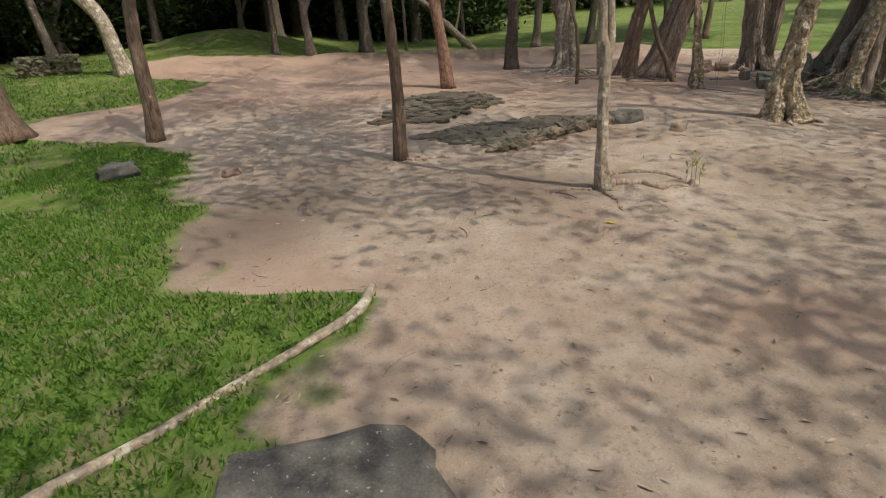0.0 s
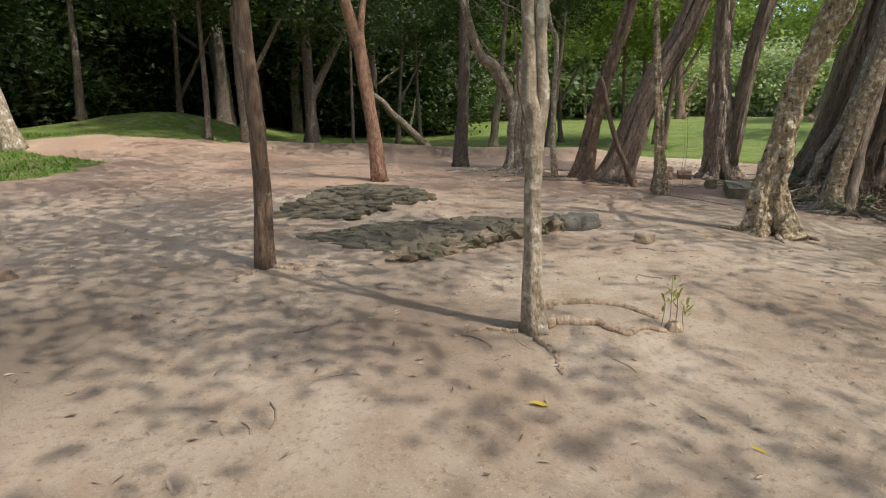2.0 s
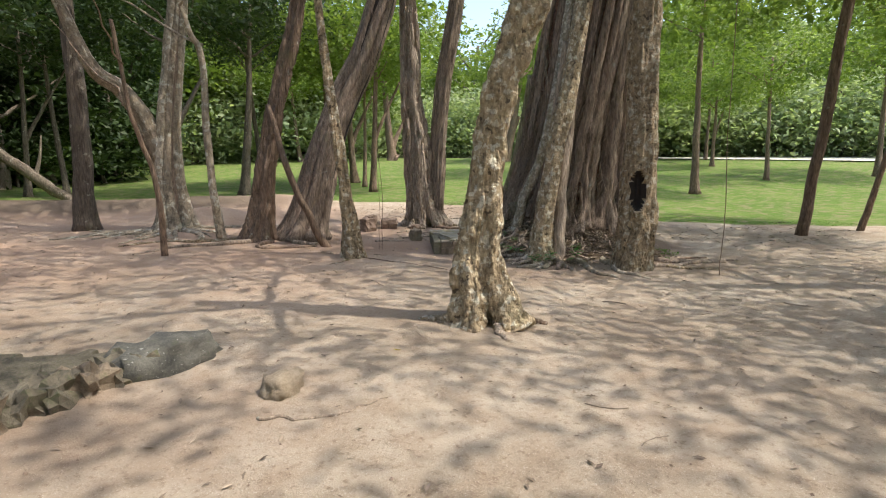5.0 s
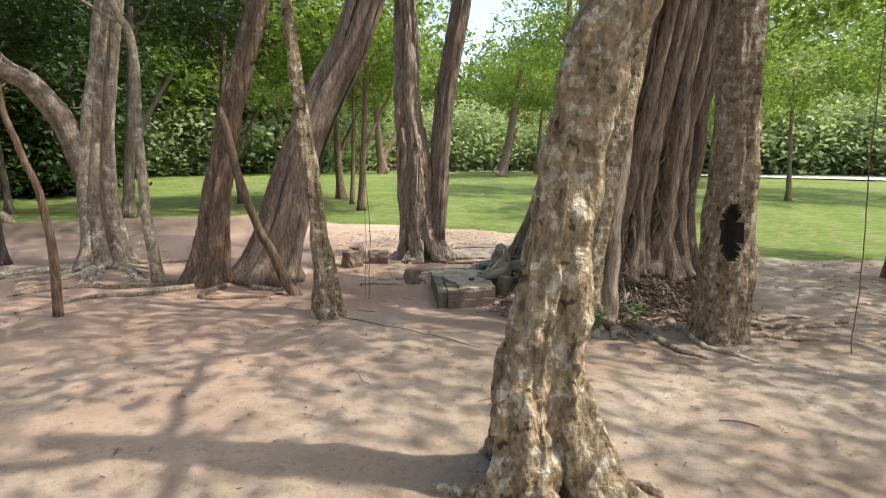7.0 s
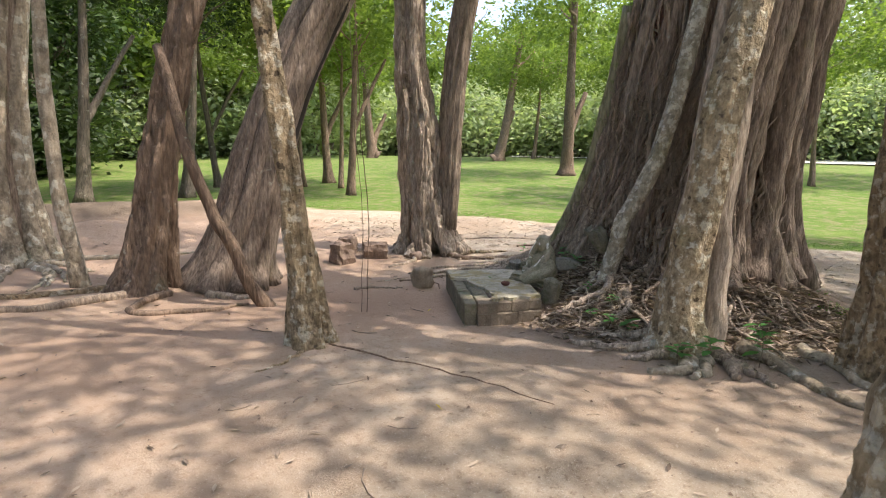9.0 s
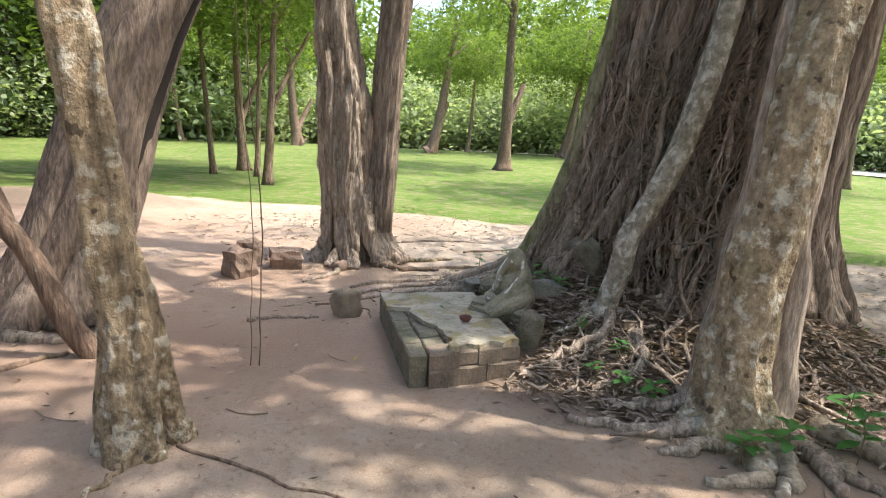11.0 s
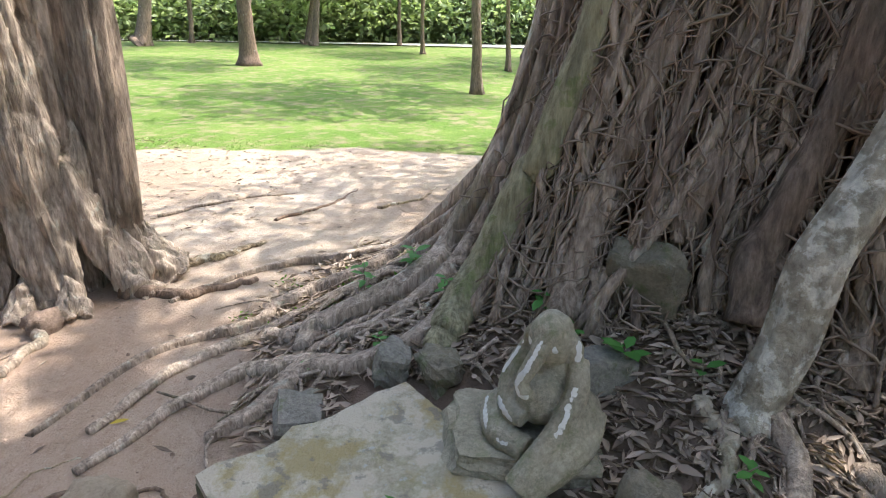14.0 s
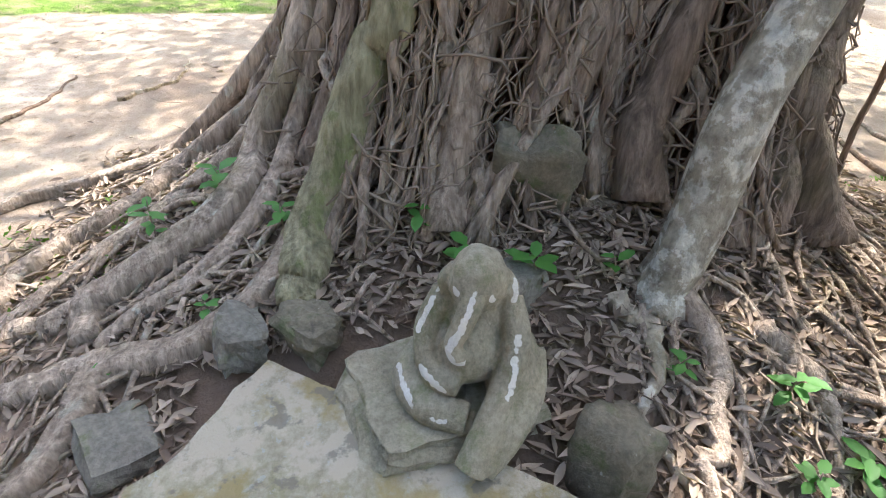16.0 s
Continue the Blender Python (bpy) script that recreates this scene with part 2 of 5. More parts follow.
def tube(line, sides=8, shape=None, cap=True):
    """A tube along rows of x, y, z, radius. shape(i, angles) gives factors on the radius."""
    line = np.asarray(line, float)
    n = len(line)
    ang = np.linspace(0, 2 * np.pi, sides, endpoint=False)
    t = np.gradient(line[:, :3], axis=0)
    t /= np.linalg.norm(t, axis=1)[:, None] + 1e-9
    ref = np.array([1.0, 0.13, 0.0]) if abs(t[:, 2]).mean() > 0.5 else np.array([0.0, 0.1, 1.0])
    verts = []
    for i in range(n):
        u = ref - t[i] * (ref @ t[i])
        u /= np.linalg.norm(u)
        w = np.cross(t[i], u)
        f = shape(i, ang) if shape else 1.0
        verts.append(line[i, :3] + (line[i, 3] * f * np.cos(ang))[:, None] * u + (line[i, 3] * f * np.sin(ang))[:, None] * w)
    faces = [(i * sides + j, i * sides + (j + 1) % sides, (i + 1) * sides + (j + 1) % sides, (i + 1) * sides + j) for i in range(n - 1) for j in range(sides)]
    if cap:
        faces += [tuple(range(sides))[::-1], tuple(range((n - 1) * sides, n * sides))]
    return np.concatenate(verts), faces


def wobble(line, amount, freq=1.0, seed=0.0):
    out = np.array(line, float)
    for i, p in enumerate(out):
        k = noise.noise_vector((i * 8.0 / len(out) * freq + seed, seed * 1.7, 0.3))
        out[i, :3] += np.array(k) * amount
    return out


def bark_shape(line, flutes, depth, rough, seed, flare=0.0, lobes=5):
    """Radius factors that give a trunk folds, lumps and buttressed feet."""
    ph = [(seed * 3.1 + k * 1.7) for k in range(4)]

    def f(i, ang):
        h = line[i][2] - line[0][2]
        tw = h * 0.25
        r = 1 + depth * (0.6 * np.abs(np.sin(flutes * 0.5 * (ang + tw) + ph[0])) + 0.4 * np.sin((flutes + 3) * (ang - tw * 0.6) + ph[1]) - 0.3)
        r = r + np.array([rough * noise.noise((math.cos(a) * 2.3 + seed * 5.37, math.sin(a) * 2.3 + seed * 2.71, h * 1.1 + seed * 3.3)) + rough * 0.55 * noise.noise((math.cos(a) * 4.3 + seed * 1.91, math.sin(a) * 4.3 + seed * 0.63, h * 3.7 + seed * 7.77)) for a in ang])
        e = math.exp(-max(h, 0) / 0.33)
        return r * (1 + flare * e * (0.55 + 0.45 * np.cos(lobes * ang + ph[2] + h * 0.5)))
    return f


def melt(name, vf, voxel, mat, parent, knob, seed, label="", soften=3, furrow=0.02):
    """Fuses overlapping forms into one skin with knobs, pits and fine furrows."""
    ob = part(name, vf, mat, parent, label)
    rm = ob.modifiers.new("fuse", "REMESH")
    rm.mode, rm.voxel_size, rm.use_smooth_shade = "VOXEL", voxel, True
    sm = ob.modifiers.new("soften", "SMOOTH")
    sm.factor, sm.iterations = 0.6, soften
    bpy.context.view_layer.update()
    me = bpy.data.meshes.new_from_object(ob.evaluated_get(bpy.context.evaluated_depsgraph_get()))
    ob.modifiers.clear()
    ob.data = me
    co, nor = np.empty(len(me.vertices) * 3), np.empty(len(me.vertices) * 3)
    me.vertices.foreach_get("co", co)
    me.vertices.foreach_get("normal", nor)
    co, nor = co.reshape(-1, 3), nor.reshape(-1, 3)
    push = np.zeros(len(co))
    for i, (x, y, z) in enumerate(co):
        q = Vector((x * 7 + seed, y * 7, z * 4.5))
        lump = noise.noise(q) + 0.55 * noise.noise(q * 2.3) + 0.3 * noise.noise(q * 5.1)
        hole = noise.noise((x * 11, y * 11 + seed, z * 7))
        groove = max(0.0, 1 - 5 * abs(noise.noise((x * 5 + seed, y * 5, z * 0.7)))) ** 2 + 0.5 * max(0.0, 1 - 4 * abs(noise.noise((x * 13, y * 13 + seed, z * 1.6))))
        push[i] = -furrow * groove + knob * (lump + 1.1 * max(0.0, noise.noise(q * 0.8 + Vector((9, 0, 0))) - 0.15) - 3.2 * max(0.0, hole - 0.33))
    me.vertices.foreach_set("co", (co + nor * push[:, None]).ravel())
    me.polygons.foreach_set("use_smooth", [True] * len(me.polygons))
    me.update()
    return ob


def leaf_cloud(centres, radius, per, size, seed, droop=0.3, flat=0.75):
    """Many small folded leaves in clumps round the centres."""
    r = np.random.default_rng(seed)
    c = np.repeat(np.asarray(centres, float), per, axis=0)
    n = len(c)
    d = r.normal(size=(n, 3))
    d /= np.linalg.norm(d, axis=1)[:, None]
    pos = c + d * (radius * r.random(n) ** 0.45)[:, None] * np.array([1, 1, flat])
    ax = r.normal(size=(n, 3))
    ax[:, 2] = ax[:, 2] * 0.5 - droop
    ax /= np.linalg.norm(ax, axis=1)[:, None]
    up = r.normal(size=(n, 3)) * 0.55 + np.array([0, 0, 1.0])
    sd = np.cross(ax, up)
    sd /= np.linalg.norm(sd, axis=1)[:, None] + 1e-9
    nn = np.cross(sd, ax)
    s = size * (0.6 + 0.8 * r.random(n))[:, None]
    a, b = pos - ax * s * 0.5, pos + ax * s * 0.5
    l, m = pos + sd * s * 0.27 + nn * s * 0.1, pos - sd * s * 0.27 + nn * s * 0.1
    verts = np.stack([a, l, b, m], axis=1).reshape(-1, 3)
    k = np.arange(n) * 4
    faces = np.concatenate([np.stack([k, k + 1, k + 2], 1), np.stack([k, k + 2, k + 3], 1)])
    return verts, faces


def big_mesh(name, verts, faces, mat, parent=None, label="", kind=""):
    me = bpy.data.meshes.new(name)
    verts, faces = np.asarray(verts, np.float32), np.asarray(faces, np.int32)
    me.vertices.add(len(verts))
    me.vertices.foreach_set("co", verts.ravel())
    me.loops.add(faces.size)
    me.loops.foreach_set("vertex_index", faces.ravel())
    me.polygons.add(len(faces))
    me.polygons.foreach_set("loop_start", np.arange(len(faces), dtype=np.int32) * faces.shape[1])
    me.update(calc_edges=True)
    me.materials.append(mat)
    ob = new(name, me)
    ob.parent = parent
    return tagged(ob, label, kind=kind)


# ---- the lie of the land ----
WEST = [(-40, -1.5), (2.3, -1.05), (2.7, -0.75), (3.9, -0.7), (4.15, -2.2), (5.5, -2.8), (7.8, -3.5), (9.4, -4.0), (10.3, -5.2), (11.3, -8.0), (12.8, -9.6), (13.8, -8.9), (14.5, -7.5), (16, -6.6), (17.2, -6.8), (18, -9.0), (20, -10.5), (22, -9.0), (60, -9.0)]
NORTH = [(-60, 22.5), (-12, 22), (-8, 21.5), (-4, 24.2), (5, 24.5), (10, 25.6), (12, 23), (14.5, 19.7), (15.6, 18), (16.5, 14.2), (18.5, 12.2), (25, 8), (40, -2), (80, -20)]
FIG = (11.2, 13.75)


def along(table, k):
    for (a, va), (b, vb) in zip(table, table[1:]):
        if a <= k <= b:
            return va + (vb - va) * (k - a) / (b - a)
    return table[0][1] if k < table[0][0] else table[-1][1]


def land(x, y):
    z = 0.05 - 0.19 * smoothstep(4, 9, x) * (1 - 0.8 * smoothstep(16, 22, y))
    z += 0.75 * smoothstep(13, 22, y) * smoothstep(-2, -9, x)
    z += 0.15 * smoothstep(10, 13, y) * smoothstep(3, 0, x)
    z += 1.5 * smoothstep(24, 62, 0.75 * x + 0.66 * y)
    r = math.hypot(x - FIG[0], y - FIG[1])
    z += 0.68 * (1 - smoothstep(0.5, 2.5, r)) if r < 2.5 else 0
    z += 0.42 * math.exp(-((y - 23.3 - 0.02 * x) / 0.5) ** 2) * smoothstep(-6, -3, x) * (1 - smoothstep(8, 11, x))
    z += 0.35 * math.exp(-(((x - 5.6) / 1.0) ** 2 + ((y - 20.6) / 0.8) ** 2))
    z += 0.10 * math.exp(-(((x - 2.4) / 0.7) ** 2 + ((y - 6.35) / 0.42) ** 2))
    z += 0.16 * math.exp(-(((x - 0.4) / 0.9) ** 2 + ((y - 12.3) / 1.0) ** 2))
    z += 0.11 * math.exp(-(((x - 2.2) * 0.55 - (y - 9.5) * 0.83) / 0.45) ** 2) * math.exp(-(((x - 2.2) * 0.83 + (y - 9.5) * 0.55) / 1.5) ** 4)
    z += 0.8 * math.exp(-(((x + 9) / 4) ** 2 + ((y - 27) / 3.0) ** 2))
    return z


def ground_z(x, y):
    z = land(x, y)
    if abs(x) < 60 and abs(y) < 70:
        z += 0.035 * noise.noise((x * 0.6, y * 0.6, 0)) + 0.014 * noise.noise((x * 2.3, y * 2.3, 3))
    return z


def grassy(x, y):
    w = along(WEST, y) - x
    n = y - along(NORTH, x)
    k = max(w, n if y < 60 or x > -9 else n)
    return 0.5 + k * 0.9 + 0.5 * noise.noise((x * 0.9, y * 0.9, 5)) + 0.3 * noise.noise((x * 3.1, y * 3.1, 8))

# ---- ground, one sheet to the horizon ----
def axis_steps(lo, hi, step, far):
    mid = list(np.arange(lo, hi + 1e-6, step))
    a, b, s = lo, hi, step
    left, right = [], []
    while a > -far:
        s *= 1.16
        a, b = a - s, b + s
        left.append(a), right.append(b)
    return np.array(left[::-1] + mid + right)


gx, gy = axis_steps(-7, 15, 0.11, 900), axis_steps(0.5, 24.6, 0.115, 900)
gv = [(x, y, ground_z(x, y)) for y in gy for x in gx]
W = len(gx)
gf = [(j * W + i, j * W + i + 1, (j + 1) * W + i + 1, (j + 1) * W + i) for j in range(len(gy) - 1) for i in range(W - 1)]
ground = big_mesh("ground", gv, gf, GROUND_MAT)
ground.data.polygons.foreach_set("use_smooth", [True] * len(gf))
tagged(ground, "trodden sandy earth with leaf litter and grassy edges", "ground", kind="structure")


def blob(x, y, cx, cy, rx, ry):
    return math.exp(-(((x - cx) / rx) ** 2 + ((y - cy) / ry) ** 2))


masks = {"grass": [], "red": [], "damp": [], "litter": []}
for x, y, z in gv:
    near = abs(x) < 70 and abs(y) < 90
    k = noise.noise((x * 0.5, y * 0.5, 9)) if near else 0
    masks["grass"].append(min(1, max(0, grassy(x, y))) if near else 1.0)
    masks["red"].append(min(0.8, max(0, 0.5 * smoothstep(10, 15, y) * (1 - smoothstep(8.5, 11.5, x)) + 0.35 * blob(x, y, -1.6, 4.2, 1.2, 1.0) + 0.5 * blob(x, y, 2.6, 3.2, 1.4, 0.5) + 0.3 * k)))
    masks["damp"].append(min(1, max(0, 0.95 * blob(x, y, -1.9, 6.2, 1.1, 1.5) + 0.5 * blob(x, y, 0.2, 6.8, 1.6, 0.9) + 0.5 * blob(x, y, 2.4, 6.3, 0.9, 0.6) + 1.5 * blob(x, y, 2, 23.2, 8, 0.5) + 0.5 * k - 0.1)))
    r = math.hypot(x - FIG[0], y - FIG[1])
    masks["litter"].append(min(0.9, max(0, 1.1 * (1 - smoothstep(1.7, 2.7, r + 0.5 * k)) + 0.5 * blob(x, y, 10.9, 10.9, 1.2, 0.7) + 0.5 * blob(x, y, 11.5, 20.2, 2.5, 0.7) * (k > 0))))
for key, values in masks.items():
    ground.data.attributes.new(key, "FLOAT", "POINT").data.foreach_set("value", values)

# a pale gravel road across the far field
ROAD_MAT = plain("pale_gravel", (0.62, 0.58, 0.5), 0.95)
rv, rf = [], []
for i, s in enumerate(np.linspace(-90, 120, 90)):
    cx, cy = 46 + 0.42 * s * 0.95, 38 - 0.9 * s
    for k in (-1, 1):
        x, y = cx + k * 4.0 * 0.9, cy + k * 4.0 * 0.42
        rv.append((x, y, land(x, y) + 0.09))
    if i:
        rf.append((2 * i - 2, 2 * i - 1, 2 * i + 1, 2 * i))
tagged(part("road", (rv, rf), ROAD_MAT), "pale gravel road crossing the sunlit grass", "road", kind="structure")

# ---- trees ----
def limb(start, direction, length, r0, seed, sides=6):
    d = Vector(direction).normalized()
    pts = [(*(Vector(start) + d * length * t + Vector((0, 0, 0.12 * length * t * t))), r0 * (1 - 0.8 * t)) for t in (0, 0.35, 0.7, 1)]
    return tube(wobble(spline(pts, 9), 0.06 * length, 1.2, seed), sides)


def crown_centres(n, rx, ry, rz, seed, hollow=0.25):
    r = np.random.default_rng(seed)
    out = []
    while len(out) < n:
        p = r.uniform(-1, 1, 3)
        q = float(np.linalg.norm(p))
        if hollow < q < 1:
            out.append(p * (rx, ry, rz))
    return np.array(out)


def tree(name, axis, top, mat, label, seed, flutes=5, depth=0.12, rough=0.14, flare=0.6, sides=20, limbs=4, crown=None, crown_mat=None, rings=34, forks=(), category="tree", group="", fused=None, core_mat=None, hollow=None, molten=None):
    """A tree out of axis rows (x, y, z, radius), carried on to the height top. crown: (drop, spread, clumps, leaves a clump, leaf size)."""
    ax = [list(a) for a in axis]
    x, y = ax[0][0], ax[0][1]
    ax[0][2] = ground_z(x, y) - 0.06
    a, b = np.array(ax[-2]), np.array(ax[-1])
    if b[2] < top:
        d = (b - a) / (b[2] - a[2])
        step = np.array([d[0] * 0.7, d[1] * 0.7, 1]) * (top - b[2])
        ax.append([*(b[:3] + step), max(0.03, b[3] * 0.55)])
    base = thing(name, (x, y, ground_z(x, y)), label, category, group)
    off = np.array([x, y, ground_z(x, y), 0])
    line = wobble(spline(ax, rings) - off, 0.03, 1.0, seed)
    shape = bark_shape(line, flutes, depth, rough, seed, flare)
    if fused:
        core_line = line.copy()
        core_line[:, 3] *= 0.6 if molten else 0.8
        forms = [tube(core_line, 24, bark_shape(core_line, 5, 0.1, 0.1, seed))]
        # Core painted darker than the roots for the shade in the gaps between them.
        if not molten:
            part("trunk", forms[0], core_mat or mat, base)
        count, spread_out, twist = fused
        for k in range(count):
            th0, fat = 2 * math.pi * (k + 0.5 * rng.random()) / count + seed, rng.uniform(0.75, 1.3)
            rl = []
            for i, (px, py, pz, pr) in enumerate(line):
                h = max(0, pz - line[0][2])
                e = math.exp(-h / 0.3)
                th = th0 + twist * h * (1 if k % 3 else -0.4) + 0.25 * noise.noise((h * 0.9, k * 2.1, seed))
                ro = pr * (0.72 + spread_out * e + 0.12 * noise.noise((h * 1.1, k * 1.3, seed + 4)))
                rl.append((px + ro * math.cos(th), py + ro * math.sin(th), pz, pr * fat * (2.1 / count + 0.06) * (1 + 0.35 * e)))
            rl = np.array(rl)
            forms.append(tube(rl, 14, bark_shape(rl, 3, 0.1, rough, seed + k)))
            if not molten:
                part("fused_root", forms[-1], mat, base)
        if molten:
            melt("trunk", joined(*forms), molten[0], mat, base, molten[1], seed, furrow=molten[2])
    else:
        if hollow:
            ang0, zc, wa, wz, deep = hollow
            plain_shape = shape

            def shape(i, ang):
                h = line[i][2] + base.location[2]
                d = (np.angle(np.exp(1j * (ang - ang0))) / wa) ** 2 + ((h - zc) / wz) ** 2
                rim = np.exp(-((d - 1.35) / 0.35) ** 2) * 0.12
                k = np.clip((d - 0.8) / 0.3, 0, 1)
                return plain_shape(i, ang) * (deep + (1 + rim - deep) * k * k * (3 - 2 * k))
        trunk = part("trunk", tube(line, sides, shape), mat, base)
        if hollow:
            # Shade is painted onto the faces inside the hollow.
            trunk.data.materials.append(RECESS_SHADE)
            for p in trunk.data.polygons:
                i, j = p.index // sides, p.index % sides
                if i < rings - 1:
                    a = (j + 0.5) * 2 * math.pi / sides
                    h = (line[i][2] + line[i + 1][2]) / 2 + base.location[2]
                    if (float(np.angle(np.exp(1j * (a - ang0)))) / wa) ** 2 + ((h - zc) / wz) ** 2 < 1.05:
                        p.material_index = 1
    for k, f in enumerate(forks):
        fl = wobble(spline([list(q) for q in f], 18) - off, 0.03, 1.0, seed + k + 3)
        part("fork", tube(fl, max(8, sides // 2), bark_shape(fl, flutes, depth, rough, seed + 2 + k)), mat, base)
    tip = line[-1][:3]
    r = np.random.default_rng(int(seed * 10) + 3)
    for k in range(limbs):
        want = line[-1][2] * (0.66 + 0.3 * k / max(1, limbs))
        i = next((q for q in range(len(line)) if line[q][2] >= want), len(line) - 1)
        an = 2.4 * k + seed
        part("limb", limb(line[i][:3], (math.cos(an), math.sin(an), 0.55), 1.5 + r.random() * 1.6, line[i][3] * 0.55, seed + k), mat, base)
    if crown:
        drop, spread, n, per, size = crown
        cc = crown_centres(n, spread, spread, spread * 0.5, int(seed * 10) + 1) + tip + np.array([0, 0, spread * 0.35 - drop])
        v, f = leaf_cloud(cc, 0.75, per, size, int(seed * 10) + 2)
        big_mesh("crown", v, f, crown_mat, base)
    return base


HOLE_ANGLE = 3.68
NEAR_CROWN = (0.0, 3.5, 62, 40, 0.16)
DENSE_CROWN = (0.0, 4.2, 125, 40, 0.16)
SHADE_CROWN = (0.0, 4.2, 80, 40, 0.17)
tree("slender_tree", [(-5.36, 10.65, 0, 0.15), (-5.3, 10.67, 1.67, 0.12), (-5.2, 10.72, 2.94, 0.1)], 6.2, BARK_BROWN, "slim dark brown tree at the edge of the grass", 1.1, flare=0.35, crown=NEAR_CROWN, crown_mat=LEAF_MID)
tree("slender_tree", [(-0.55, 8.25, 0, 0.095), (-0.52, 8.25, 1.34, 0.082), (-0.59, 8.25, 2.56, 0.075)], 6.4, BARK_BROWN, "slim dark brown tree on bare sandy earth", 1.7, flare=0.5, crown=DENSE_CROWN, crown_mat=LEAF_MID)
tree("forked_tree", [(1.93, 6.12, 0, 0.075), (1.88, 6.12, 1.04, 0.058), (1.86, 6.12, 1.6, 0.066), (1.78, 6.13, 2.42, 0.045)], 6.0, BARK_PALE, "slim pale grey tree forking at head height on a small mound", 2.3, flutes=3, depth=0.06, rough=0.1, flare=0.7, crown=DENSE_CROWN, crown_mat=LEAF_MID, forks=([(1.87, 6.12, 1.5, 0.05), (1.92, 6.12, 1.8, 0.043), (1.9, 6.1, 2.5, 0.04), (2.2, 6.0, 5.0, 0.025)],))
tree("leaning_tree", [(0.52, 14.9, 0, 0.15), (0.18, 14.88, 2.79, 0.125), (-0.14, 14.85, 4.01, 0.12)], 7.2, BARK_RED, "leaning tree with smooth reddish bark", 3.1, flutes=3, depth=0.05, rough=0.08, crown=DENSE_CROWN, crown_mat=LEAF_SHADED, forks=([(0.6, 15.0, 0.2, 0.11), (0.3, 15.0, 2.4, 0.085), (0.2, 15.1, 3.8, 0.07), (0.6, 15.4, 6, 0.03)],))
tree("pale_tree", [(-9.63, 18.5, 0, 0.26), (-9.88, 18.3, 2.39, 0.2), (-10.67, 17.9, 3.88, 0.2)], 7.5, BARK_PALE, "pale-barked leaning tree on the lawn", 3.7, crown=NEAR_CROWN, crown_mat=LEAF_SHADED)
tree("broad_tree", [(-8.63, 11.4, 0, 0.24), (-8.9, 11.55, 1.72, 0.18), (-9.3, 11.6, 3.0, 0.16)], 7.0, BARK_BROWN, "grey tree with spreading roots on the grass", 4.1, flare=1.2, crown=NEAR_CROWN, crown_mat=LEAF_MID)
tree("blotched_tree", [(6.44, 9.85, 0, 0.29), (6.4, 9.88, 0.35, 0.265), (6.38, 9.91, 0.66, 0.225), (6.41, 9.88, 1.04, 0.19), (6.43, 9.87, 1.4, 0.172), (6.46, 9.85, 1.75, 0.165), (6.52, 9.8, 2.09, 0.168), (6.66, 9.67, 2.74, 0.185), (6.8, 9.5, 3.6, 0.17)], 7.5, BARK_SPOT, "stout tree with knobbly blotched bark and split foot", 4.7, rough=0.35, rings=110, crown=SHADE_CROWN, crown_mat=LEAF_MID, fused=(6, 0.58, 0.12), core_mat=BARK_SPOT, molten=(0.014, 0.028, 0.025))
tree("hollow_tree", [(10.32, 11.1, 0, 0.29), (10.33, 11.08, 0.5, 0.27), (10.33, 11.08, 1.16, 0.255), (10.32, 11.08, 2.08, 0.215), (10.32, 11.1, 3.5, 0.2)], 8.0, BARK_SPOT, "straight tree with a hollow in the trunk, shade painted inside", 5.3, flutes=5, depth=0.1, rough=0.22, flare=0.3, sides=80, rings=120, crown=SHADE_CROWN, crown_mat=LEAF_MID, hollow=(HOLE_ANGLE, 1.1, 0.46, 0.3, 0.45))
tree("twin_root_tree", [(6.82, 14.05, 0, 0.13), (6.72, 14.08, 0.9, 0.098), (6.62, 14.12, 1.87, 0.085), (6.44, 14.2, 3.61, 0.058)], 7.5, BARK_SPOT, "slim leaning fig with braided trunk and pleated foot", 5.9, flutes=5, depth=0.28, rough=0.16, flare=0.45, sides=40, rings=70, crown=NEAR_CROWN, crown_mat=LEAF_MID, fused=(5, 0.6, 0.35), molten=(0.013, 0.008, 0.016))
tree("leaning_fig", [(5.85, 16.6, 0, 0.26), (6.22, 16.55, 2.14, 0.18), (6.73, 16.45, 4.18, 0.155)], 8.5, BARK_BROWN, "leaning brown fig trunk with fused roots", 6.1, flutes=7, depth=0.28, flare=0.7, sides=48, rings=60, crown=NEAR_CROWN, crown_mat=LEAF_SHADED, fused=(6, 0.55, 0.06), molten=(0.02, 0.012, 0.03))
tree("leaning_fig", [(6.77, 16.7, 0, 0.46), (7.5, 16.5, 2.26, 0.36), (8.39, 16.2, 4.38, 0.31)], 8.5, BARK_DARK, "broad dark leaning fig trunk wrapped in aerial roots", 6.7, flutes=11, depth=0.35, flare=0.6, sides=64, rings=60, crown=NEAR_CROWN, crown_mat=LEAF_SHADED, fused=(12, 0.45, 0.05), core_mat=RECESS_SHADE)
